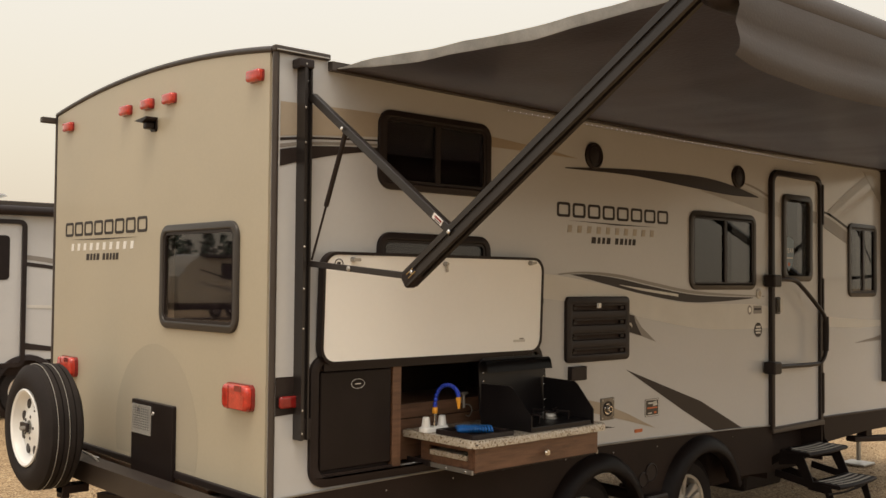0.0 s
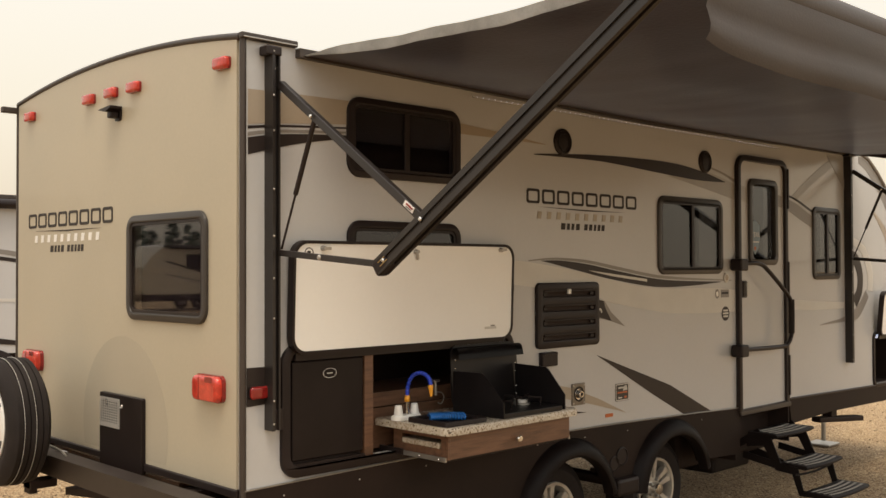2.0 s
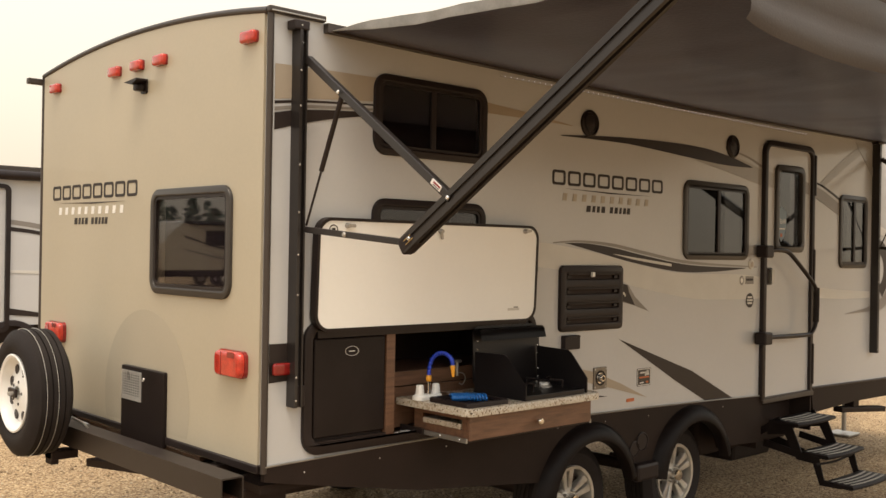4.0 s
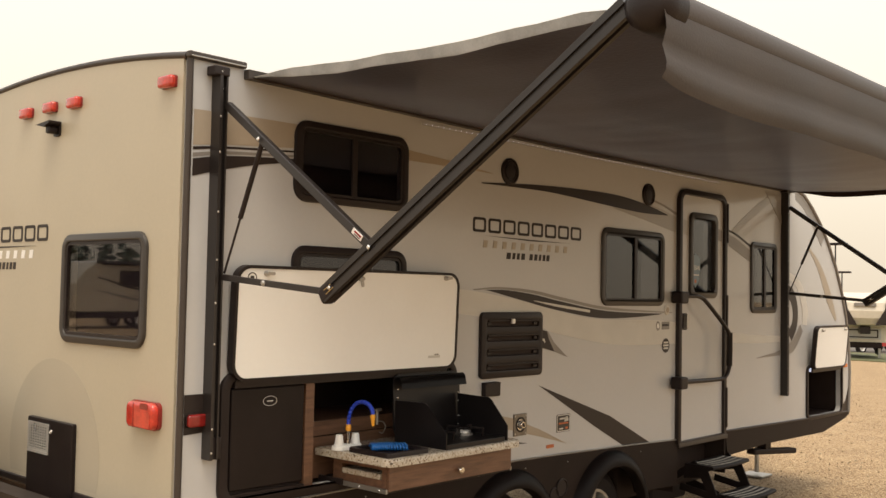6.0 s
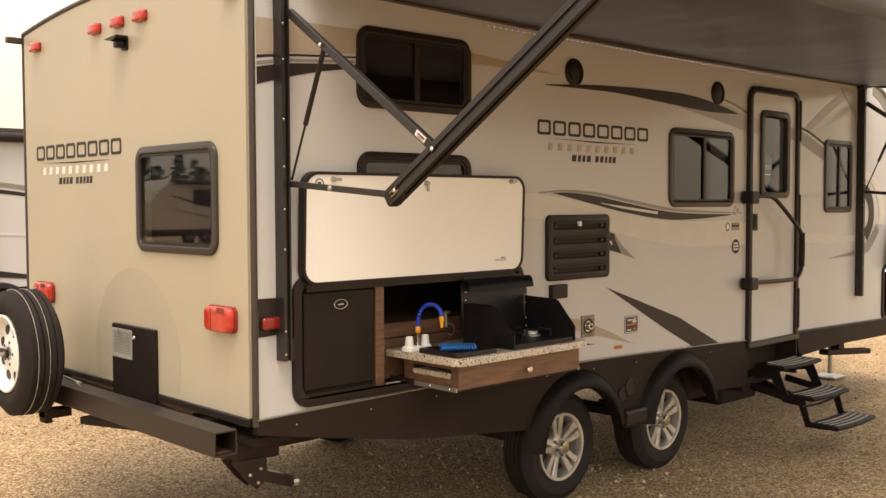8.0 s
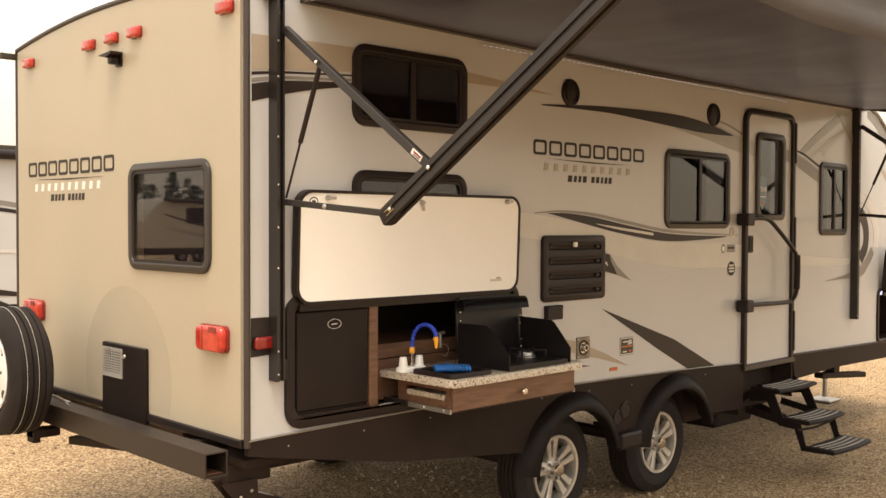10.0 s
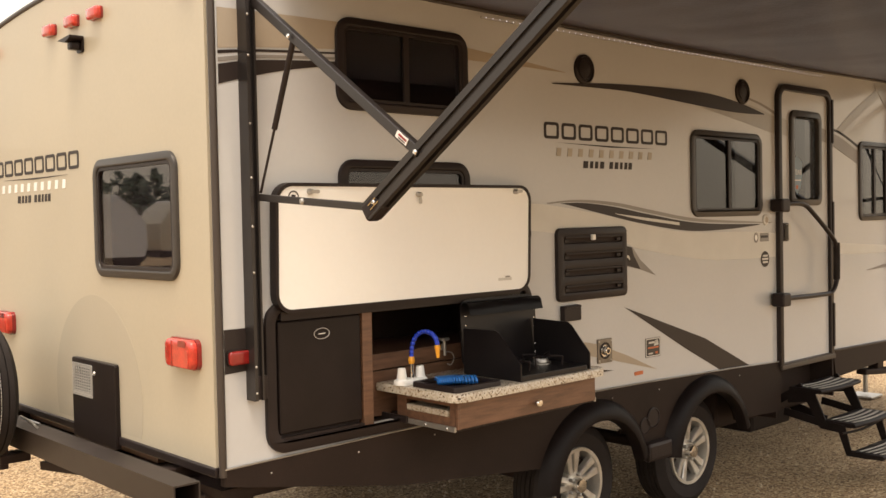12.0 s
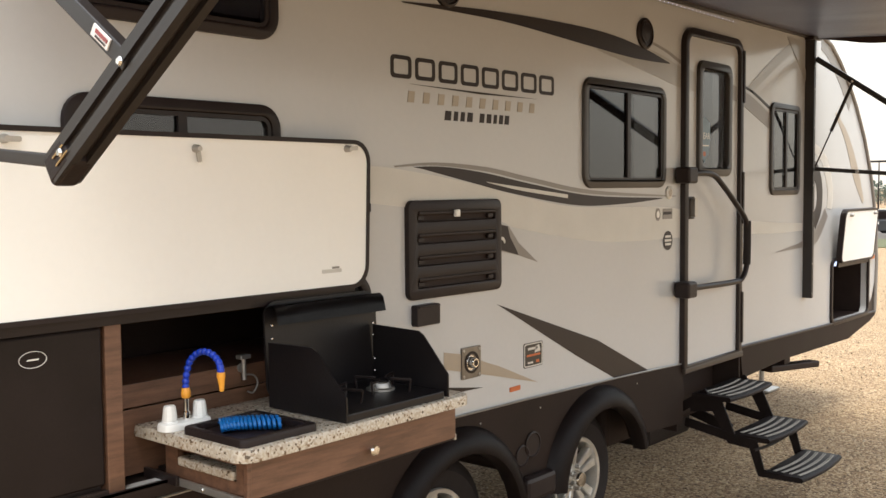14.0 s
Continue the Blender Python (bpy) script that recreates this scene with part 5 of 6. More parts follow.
part("wind_shield", shield(1.186, [(-0.048, 1.07), (-0.048, 1.268), (-0.24, 1.272), (-0.262, 1.262), (-0.385, 1.142), (-0.386, 1.068)]), STOVE_BLACK, stove, "black folding wind shield")
part("wind_shield", shield(1.640, [(-0.048, 1.07), (-0.048, 1.275), (-0.255, 1.270), (-0.275, 1.258), (-0.380, 1.140), (-0.380, 1.068)]), STOVE_BLACK, stove, "black folding wind shield")
for x in (1.300, 1.515):
    b_ = part("burner", lathe([(0.046, 0), (0.046, 0.006), (0.036, 0.009), (0.034, 0.022), (0.031, 0.026), (0.024, 0.027), (0, 0.028)], Matrix.Translation((x, -0.20, 1.090)), 24), STEEL, stove, "steel gas burner", smooth=40)
    part("burner_cap", lathe([(0, 0.006), (0.024, 0.005), (0.027, 0.0)], Matrix.Translation((x, -0.20, 1.1175)), 20), STOVE_BLACK, b_, smooth=40)
    for k in range(4):
        a = math.pi * k / 2 + 0.4
        part("pan_support", beam((x + 0.025 * math.cos(a), -0.21 + 0.025 * math.sin(a), 1.128), (x + 0.095 * math.cos(a), -0.21 + 0.095 * math.sin(a), 1.128), 0.008, 0.008, bevel=0.002), BLACK, b_)
        part("pan_leg", tube([(x + 0.09 * math.cos(a), -0.21 + 0.09 * math.sin(a), 1.09), (x + 0.095 * math.cos(a), -0.21 + 0.095 * math.sin(a), 1.128)], 0.004, 6), BLACK, b_)
for x in (1.192, 1.632):
    for z in (1.12, 1.16, 1.24, 1.28, 1.32):
        part("rivet", bolt((x, -0.062 if z < 1.2 else -0.055, z), SIDE, 0.004, 0.003), CHROME, stove)

stove.location = (1.425, -0.212, 1.040)
stove.scale = (1.02, 1.02, 1.02)

# ---- awning ----
aw = thing("awning", (3.1, -1.0, 2.6), "open dark brown patio awning on black folding arms", "awning")


def canvas():
    """Stretched cloth: nearly straight at the ends, a little hollow between wall and roller."""
    bm = bmesh.new()
    nx, ny = 64, 22
    x0, x1 = 0.30, 5.95
    rows = []
    for i in range(nx + 1):
        x = x0 + (x1 - x0) * i / nx
        e = min(i, nx - i) / nx
        row = []
        for j in range(ny + 1):
            t = j / ny
            sag = (0.040 + 0.030 * (1 - math.exp(-e * 14))) * 4 * t * (1 - t)
            wr = 0.006 * noise.noise((x * 1.3, t * 5, 2)) + 0.004 * math.exp(-e * 18) * math.sin(t * 19) + 0.003 * noise.noise((x * 7.0, t * 2.5, 5))
            tilt = 0.008 * x * t
            z = 2.700 - 0.038 * t - 0.020 * (1 - t) * math.sin(math.pi * i / nx) - sag + tilt
            row.append(bm.verts.new((x + 0.02 * math.sin(t * 3.1) * (1 if i < 3 else 0), -0.02 - 1.99 * t, z + wr * min(1, 4 * t * (1 - t) + 0.05))))
        rows.append(row)
    for a, b in zip(rows, rows[1:]):
        for j in range(ny):
            bm.faces.new((a[j], b[j], b[j + 1], a[j + 1]))
    return bm, [v.co.copy() for v in rows[0]], [v.co.copy() for v in rows[-1]]


def hem_flap(edge, rise, out):
    """The loose border of the cloth, standing off the edge; it dies away at both ends."""
    bm = bmesh.new()
    n = len(edge) - 1
    rows = []
    for i, p in enumerate(edge):
        t = i / n
        k = min(1.0, 2.6 * math.sin(math.pi * t) ** 1.2) * (0.9 + 0.2 * noise.noise((t * 7, 1.7, rise))) + 0.03
        rows.append([bm.verts.new(p + Vector((out * f, 0, rise * f * k + 0.0015 * math.sin(41 * t + 4 * f)))) for f in (-0.15, 0.5, 1.0)])
    for a, b in zip(rows, rows[1:]):
        for k in range(2):
            bm.faces.new((a[k], b[k], b[k + 1], a[k + 1]))
    bmesh.ops.solidify(bm, geom=bm.faces[:], thickness=0.004)
    return bm


bm, edge_near, edge_far = canvas()
bmesh.ops.solidify(bm, geom=bm.faces[:], thickness=0.003)
cv = part("canvas", bm, CANVAS, aw, "dark brown vinyl canopy", smooth=60)
part("hem", hem_flap(edge_near, 0.040, -0.006), CANVAS_TOP, cv, "frayed pale grey border of the canopy", smooth=60)
part("hem", hem_flap(edge_far, -0.045, 0.015), CANVAS, cv, "drooping dark border of the canopy", smooth=60)
RY, RZ = -2.055, 2.620
part("roller_tube", tube([(0.26, RY, RZ), (5.95, RY, RZ + 0.045)], 0.066, 28), ROLLER, aw, "fabric-wrapped roller tube", smooth=60)
for x, s in ((0.24, 1), (5.97, -1)):
    part("end_cap", lathe([(0, -0.075), (0.050, -0.07), (0.076, -0.05), (0.080, 0.0), (0.080, 0.055), (0.066, 0.06)], about((x - 0.02 * s, RY, RZ + 0.008 * x), pose(0, 0, 0, 0, 90 * s, 0)), 28), BLACK, aw, "black roller end cap", smooth=50)


def valance():
    """A loose grey flap hanging from the roller, its near corner rounded off."""
    bm = bmesh.new()
    prof = [(0.062, 0.0), (0.068, 0.14), (0.071, 0.28), (0.064, 0.42), (0.060, 0.52), (0.068, 0.64), (0.076, 0.78), (0.074, 0.90), (0.062, 1.0)]
    n = 72
    rows = []
    for i in range(n + 1):
        x = 0.160 + (5.90 - 0.160) * (i / n) ** 1.25
        d = min(x - 0.160, 5.90 - x)
        top = 2.592 + 0.008 * x
        low = 2.352 + 0.014 * max(0.0, x - 0.6) + 0.046 * math.exp(-d / 0.16) + 0.006 * math.sin(x * 2.3)
        wave = 0.008 * math.sin(x * 3.1) + 0.005 * math.sin(x * 9.7) + 0.006 * noise.noise((x * 4.0, 0.3, 8))
        rows.append([bm.verts.new((x, RY - w + wave * f, top + (low - top) * f)) for w, f in prof])
    for a, b in zip(rows, rows[1:]):
        for k in range(len(prof) - 1):
            bm.faces.new((a[k], b[k], b[k + 1], a[k + 1]))
    bmesh.ops.solidify(bm, geom=bm.faces[:], thickness=0.003)
    return bm


strip = part("light_strip", box(1.35, 4.65, -0.042, -0.036, 2.640, 2.650), GEL, aw, "thin lit bead strip under the eave")
for k in range(72):
    x = 1.38 + 0.045 * k
    part("bead", box(x, x + 0.003, -0.044, -0.042, 2.6425, 2.6455), LED, strip)


part("valance", valance(), VALANCE, aw, "grey hanging awning valance", smooth=60)


GOLD = mat("gold_print", (0.34, 0.22, 0.08), 0.4)


def arm_set(x, z_low):
    rail = part("wall_rail", plate([(x - 0.032, -0.002), (x + 0.012, -0.002), (x + 0.012, 0.054), (x + 0.004, 0.054), (x + 0.004, 0.036), (x - 0.018, 0.036), (x - 0.018, 0.060), (x - 0.032, 0.060)], z_low, 2.700, Matrix(((1, 0, 0, 0), (0, -1, 0, -0.002), (0, 0, 1, 0), (0, 0, 0, 1)))), ARM, aw, "black vertical awning rail")
    bm = box(x - 0.062, x + 0.016, -0.064, -0.003, 2.672, 2.712, 0.006)
    part("top_bracket", bm, BLACK_METAL, rail)
    for z in (2.69, 2.50, 2.35, 2.10, 1.90, 1.72, 1.55, 1.20, z_low + 0.03):
        part("bolt", bolt((x - 0.025, -0.062, z), SIDE, 0.0048, 0.003), STEEL, rail)
    for z in (2.62, z_low + 0.05):
        part("bolt", bolt((x - 0.007, -0.038, z), SIDE, 0.010, 0.006), CHROME, rail)
    part("foot_plate", box(x - 0.020, x + 0.034, -0.046, -0.003, z_low, z_low + 0.09, 0.004), BLACK_METAL, rail)
    a = (x + 0.050, -0.670, 1.762)
    b = (x + 0.055, -1.985, 2.632)
    arm = part("main_arm", beam(a, b, 0.053, 0.062, groove=True), ARM, aw, "black grooved main arm")
    part("arm_end", beam((x + 0.050, -0.657, 1.753), (x + 0.051, -0.730, 1.802), 0.056, 0.065, bevel=0.012), BLACK, arm)
    for k in range(2):
        part("arm_mark", beam((x + 0.0205, -0.700 + 0.012 * k, 1.768 + 0.014 * k), (x + 0.0205, -0.740 + 0.016 * k, 1.795 + 0.011 * k), 0.002, 0.003, bevel=0), GOLD, arm, "thin gold bar")
    s0, s1 = Vector((x + 0.012, -0.058, 2.552)), Vector((x + 0.042, -0.930, 1.938))
    up = part("upper_strut", beam(s0, s1, 0.030, 0.034), ARM, aw, "black upper strut")
    p, q = s0.lerp(s1, 0.895), s0.lerp(s1, 0.95)
    tag = part("strut_label", beam(p + Vector((-0.0165, 0, 0.003)), q + Vector((-0.0165, 0, 0.003)), 0.003, 0.022, bevel=0), CASHEW, up, "small white and red label")
    part("label_bar", beam(p.lerp(q, 0.25) + Vector((-0.0185, 0, 0.007)), p.lerp(q, 0.95) + Vector((-0.0185, 0, 0.007)), 0.002, 0.007, bevel=0), RED_DARK, tag)
    part("label_bar", beam(p.lerp(q, 0.2) + Vector((-0.0185, 0, -0.004)), p.lerp(q, 0.8) + Vector((-0.0185, 0, -0.004)), 0.002, 0.003, bevel=0), DARK_DECAL, tag)
    l0, l1 = Vector((x + 0.012, -0.058, 1.828)), Vector((x + 0.035, -0.700, 1.776))
    lo_ = part("lower_strut", beam(l0, l1, 0.016, 0.026), ARM, aw, "slim lower strut")
    part("bolt", bolt(l0.lerp(l1, 0.42) + Vector((-0.008, 0, 0)), REAR, 0.012, 0.008), STEEL, lo_)
    g0, g1 = s0.lerp(s1, 0.27), Vector((x + 0.016, -0.058, 1.845))
    gm = g0.lerp(g1, 0.58)
    gs = part("gas_spring", tube([g0, gm], 0.011, 10), BLACK, aw, "black gas spring", smooth=50)
    part("rod", tube([gm, g1], 0.005, 8), BLACK_METAL, gs)
    for q, par in ((g0, up), (s1 + Vector((0.0, 0, 0.002)), arm), (Vector(a) + Vector((-0.004, -0.045, 0.030)), arm)):
        part("bolt", bolt(q + Vector((-0.024, 0, 0)), REAR, 0.009, 0.006), CHROME, par)


arm_set(0.140, 1.072)
arm_set(5.830, 0.97)

# ---- entry steps ----
steps = thing("entry_steps", (4.43, -0.3, 0.2), "black folding metal entry steps with three treads", "steps")


def tread(x0, x1, y0, y1, z):
    """A pressed tread whose front edge bows outward, with thin worn grip lines."""
    def bow(u):
        return 0.022 * (1 - (2 * u - 1) ** 2)
    n = 12
    front = [(x0 + (x1 - x0) * k / n, y0 + 0.012 - bow(k / n)) for k in range(n + 1)]
    t = part("tread", plate(front + [(x1, y1), (x0, y1)], z - 0.028, z, TOP, bevel=0.004), STEP_BLACK, steps, "black ribbed metal tread", smooth=40)
    for k in range(4):
        y = y0 + 0.030 + (y1 - y0 - 0.05) * k / 3.6
        for d in (0.0, 0.011):
            pts = [(x0 + 0.04 + (x1 - x0 - 0.08) * q / n, y + d - bow(q / n), z + 0.001) for q in range(n + 1)]
            part("grip_line", tube(pts, 0.0028 if d else 0.0042, 6), GRIP, t, smooth=60)
    part("nosing", tube([(x, y - 0.002, z - 0.014) for x, y in front], 0.013, 8), STEP_BLACK, t, smooth=60)


GRIP = mat("worn_grip_strip", (0.26, 0.235, 0.20), 0.6, var=0.25, scale=20)
T3 = [(4.185, 4.745, -0.222, 0.00, 0.592), (4.210, 4.755, -0.428, -0.215, 0.397), (4.195, 4.775, -0.610, -0.405, 0.224)]
for t3 in T3:
    tread(*t3)
for x in (4.212, 4.732):
    part("side_bracket", plate([(-0.02, 0.56), (0.03, 0.57), (0.16, 0.57), (0.24, 0.39), (0.36, 0.38), (0.40, 0.23), (0.52, 0.21), (0.52, 0.19), (0.37, 0.19), (0.32, 0.33), (0.20, 0.34), (0.11, 0.50), (-0.02, 0.48)], -0.005, 0.005, about((x, 0, 0), Matrix(((0, 0, 1, 0), (-1, 0, 0, 0), (0, 1, 0, 0), (0, 0, 0, 1)))), ), STEP_BLACK, steps, "black folding side bracket")
    part("brace", beam((x, 0.05, 0.42), (x, -0.30, 0.36), 0.012, 0.05), STEP_BLACK, steps)
    part("brace", beam((x, 0.22, 0.40), (x, -0.08, 0.60), 0.012, 0.05), STEP_BLACK, steps)
part("cross_rod", tube(smooth_path([(4.15, -0.37, 0.34), (4.42, -0.37, 0.325), (4.69, -0.37, 0.34)], 4), 0.008, 8), STEP_BLACK, steps, smooth=50)
well = part("step_well", box(4.060, 4.80, 0.42, 0.44, 0.34, 0.735), LINER, trailer, "black step well under the door")
part("well_top", box(4.060, 4.80, 0.0, 0.42, 0.713, 0.735), LINER, well)
part("well_side", box(4.050, 4.062, 0.02, 0.42, 0.40, 0.713), LINER, well)
part("well_side", box(4.785, 4.802, -0.004, 0.42, 0.45, 0.713), LINER, well)
# added black block: paints the deep shade beneath the floor behind the treads
part("under_floor_shade", box(4.02, 4.55, 0.18, 0.62, 0.28, 0.44, 0.03), STEP_BLACK, well, "black box standing in for the shade under the floor")
part("step_rail", beam((4.62, 0.40, 0.44), (4.66, -0.02, 0.30), 0.02, 0.06), STEP_BLACK, well)
part("step_side", plate([(0.0, 0.45), (0.45, 0.40), (0.45, 0.72), (0.0, 0.72)], -0.004, 0.004, about((4.074, 0, 0), Matrix(((0, 0, 1, 0), (1, 0, 0, 0), (0, 1, 0, 0), (0, 0, 0, 1)))), ), STEP_BLACK, trailer)

# ---- spare wheel on the bumper ----
SX, SY, SZ = -0.350, 1.630, 0.985
spare = thing("spare_wheel", (SX, SY, SZ - 0.33), "spare trailer tyre on a white steel rim", "spare wheel")
tyre(SX, SY, SZ, about((SX, SY, SZ), REAR), 0.327, 0.192, 0.205, spare, label="black ribbed tyre")
m = about((SX, SY, SZ), REAR)
rim = part("rim", lathe([(0.190, -0.09), (0.196, 0.085), (0.200, 0.098), (0.192, 0.102), (0.180, 0.094), (0.173, 0.072), (0.152, 0.052), (0.100, 0.060), (0.074, 0.074), (0.050, 0.074), (0.036, 0.074), (0.036, 0.02), (0, 0.02)], m, 40), WHITE_STEEL, spare, "white steel rim with round holes", smooth=35)
for k in range(8):
    a = 2 * math.pi * (k + 0.5) / 8
    part("rim_hole", lathe([(0, 0.004), (0.025, 0.004), (0.027, 0.0)], m @ Matrix.Translation((0.124 * math.cos(a), 0.124 * math.sin(a), 0.0565)), 16), BLACK, rim)
for k in range(5):
    a = 2 * math.pi * k / 5
    part("bolt_hole", lathe([(0, 0.003), (0.008, 0.003), (0.009, 0)], m @ Matrix.Translation((0.058 * math.cos(a), 0.058 * math.sin(a), 0.0735)), 10), BLACK, rim)
part("mount_plate", box(SX - 0.095, SX - 0.080, SY - 0.025, SY + 0.075, SZ - 0.022, SZ + 0.022, 0.003), BLACK_METAL, spare, "black clamp plate")
part("mount_stud", tube([(SX - 0.12, SY, SZ), (SX + 0.10, SY, SZ)], 0.010, 8), STEEL, spare)
for w in (-0.012, 0.045):
    bm = bmesh.new()
    for k in range(120):
        a0, a1 = 2 * math.pi * k / 120, 2 * math.pi * (k + 0.78) / 120
        ring = [bm.verts.new(m @ Vector((r * math.cos(a), r * math.sin(a), v))) for a in (a0, a1) for r, v in ((0.3240, w), (0.3272, w), (0.3272, w + 0.0018), (0.3240, w + 0.0018))]
        for i in range(3):
            bm.faces.new((ring[i], ring[i + 1], ring[i + 5], ring[i + 4]))
    part("marking_line", bm, GREY_DECAL, spare, "thin broken pale line on the tread")
part("valve", tube([(SX - 0.06, SY - 0.13, SZ + 0.09), (SX - 0.10, SY - 0.14, SZ + 0.10)], 0.005, 6), BLACK, spare)
part("carrier", box(SX + 0.09, SX + 0.13, SY - 0.04, SY + 0.04, 0.60, SZ + 0.05, 0.005), FRAME, spare, "black steel carrier post")
part("carrier_base", box(SX + 0.09, -0.12, SY - 0.05, SY + 0.05, 0.625, 0.668, 0.005), FRAME, spare)
for z in (0.66, 0.80):
    part("clamp_bolt", bolt((SX + 0.09, SY + 0.03, z), REAR), STEEL, spare)

# ---- neighbouring trailers ----
def local_part(name, bm, material, parent, m, label="", smooth=None):
    bm.transform(m)
    return part(name, bm, material, parent, label, smooth)


def plain_wheel(x, y, z, r, m, parent, w=0.2, face=SIDE):
    wh = local_part("wheel", lathe([(r * 0.6, -w / 2), (r * 0.9, -w / 2), (r, -w / 2 + 0.03), (r, w / 2 - 0.03), (r * 0.9, w / 2), (r * 0.6, w / 2)], about((x, y, z), face), 28), RUBBER, parent, m, "black tyre", 40)
    local_part("rim", lathe([(r * 0.6, w / 2), (r * 0.5, w / 2 - 0.03), (r * 0.2, w / 2 - 0.02), (0, w / 2 - 0.01)], about((x, y, z), face), 20), ALU, wh, m, "", 40)


def far_trailer(name, m, length, body, label, door_x, windows, stripe, top=2.72, base=0.72, awning=True, wheels=(0.55,)):
    """A simpler trailer: its door side lies along local x at y = 0, facing -y."""
    root = thing(name, m.translation, label, "travel trailer")
    w = 2.4
    outline = [(0, base), (length - 0.1, base), (length, base + 0.4), (length - 0.05, base + 1.1), (length - 0.5, top - 0.35), (length - 1.0, top), (0, top)]
    door_r = (door_x, base - 0.08, door_x + 0.72, base + 1.75, 0.09)
    local_part("body", plate(outline, -w, 0.0, SIDE), body, root, m, "pale gelcoat body")
    local_part("skirt", plate([(0.02, base - 0.22), (length - 0.15, base - 0.16), (length - 0.02, base + 0.002), (0.02, base + 0.002)], -w + 0.02, -0.02, SIDE), SKIRT, root, m, "dark skirt")
    local_part("roof", plate([(0.02, top), (length - 1.0, top), (length - 1.05, top + 0.05), (0.02, top + 0.05)], -w + 0.05, -0.05, SIDE), ROOF, root, m)
    local_part("roof_trim", box(0.0, length - 0.95, -0.03, 0.0, top - 0.05, top + 0.06, 0.01), TRIM, root, m, "dark roof moulding")
    for a, b, c, d in windows:
        wn_ = local_part("window", plate(rrect(a, b, c, d, 0.06), 0.0, 0.03, SIDE, [rrect(a + 0.04, b + 0.04, c - 0.04, d - 0.04, 0.04)]), BLACK, root, m, "dark framed window")
        local_part("pane", plate(rrect(a + 0.03, b + 0.03, c - 0.03, d - 0.03, 0.04), 0.002, 0.012, SIDE), DARK_PANEL, wn_, m)
    dr = local_part("door", plate(rrect(*door_r), 0.0, 0.012, SIDE), body, root, m, "white entry door")
    local_part("door_frame", plate(rrect(*door_r), 0.012, 0.05, SIDE, [shrink(door_r, 0.055)]), BLACK_METAL, dr, m, "black door frame")
    local_part("pane", plate(rrect(door_x + 0.2, base + 1.0, door_x + 0.52, base + 1.55, 0.05), 0.012, 0.02, SIDE), DARK_PANEL, dr, m)
    for k, (top_l, bot_l, mt) in enumerate(stripe):
        a = [(p.x, p.y) for p in smooth_path([(u, v, 0) for u, v in top_l], 5)]
        b = [(p.x, p.y) for p in smooth_path([(u, v, 0) for u, v in bot_l], 5)]
        local_part("swoosh_decal", plate(a + b[::-1], 0.001 + 0.0015 * k, 0.004 + 0.0015 * k, SIDE), mt, root, m)
    for f in wheels:
        for dx in (0, 0.85):
            plain_wheel(length * f + dx, 0.14, 0.33, 0.33, m, root)
            local_part("fender", lathe([(0.36, 0.0), (0.36, 0.05), (0.42, 0.04), (0.43, 0.0)], about((length * f + dx, 0.0, 0.36), SIDE), 30), BLACK, root, m, "", 40)
            plain_wheel(length * f + dx, w - 0.14, 0.33, 0.33, m, root)
    local_part("chassis", box(0.1, length - 0.1, 0.3, w - 0.3, 0.42, base - 0.1), FRAME, root, m)
    if awning:
        local_part("awning_roll", tube([(0.25, -0.09, top - 0.06), (length - 1.2, -0.09, top - 0.06)], 0.06, 14), BLACK, root, m, "rolled black awning", 50)
    return root


NB = Matrix.Translation((-3.4, 9.1, 0))
nb = far_trailer("travel_trailer", NB, 8.6, GEL, "white travel trailer parked behind, with a rolled black awning", 4.83, [(3.9, 1.40, 4.62, 1.95), (2.0, 1.5, 2.9, 2.0), (6.9, 1.5, 7.6, 2.0)],
    [([(4.2, 2.10), (5.6, 2.03), (6.4, 1.90), (7.4, 1.80)], [(4.2, 2.06), (5.6, 1.97), (6.4, 1.84), (7.4, 1.78)], MID_DECAL), ([(4.2, 2.03), (5.6, 1.94), (6.4, 1.82), (7.2, 1.76)], [(4.2, 1.96), (5.6, 1.89), (6.4, 1.78), (7.2, 1.75)], DARK_DECAL), ([(4.5, 1.45), (5.5, 1.41), (6.4, 1.39)], [(4.5, 1.43), (5.5, 1.375), (6.4, 1.34)], GREY_DECAL), ([(4.7, 1.08), (5.3, 0.98), (6.1, 0.84)], [(4.7, 0.98), (5.3, 0.88), (6.1, 0.80)], DARK_DECAL)], top=2.64, base=0.72)
dish = thing("roof_antenna", (1.97, 10.2, 2.69), "flat round antenna on the roof of the white trailer", "antenna")
part("stem", tube([(1.97, 10.2, 2.69), (1.97, 10.2, 2.80)], 0.03, 10), BLACK_METAL, dish, smooth=50)
part("dish", lathe([(0, 0.0), (0.20, 0.015), (0.30, 0.045), (0.26, 0.07), (0.12, 0.085), (0, 0.09)], Matrix.Translation((1.97, 10.2, 2.79)), 28), STEEL, dish, smooth=40)

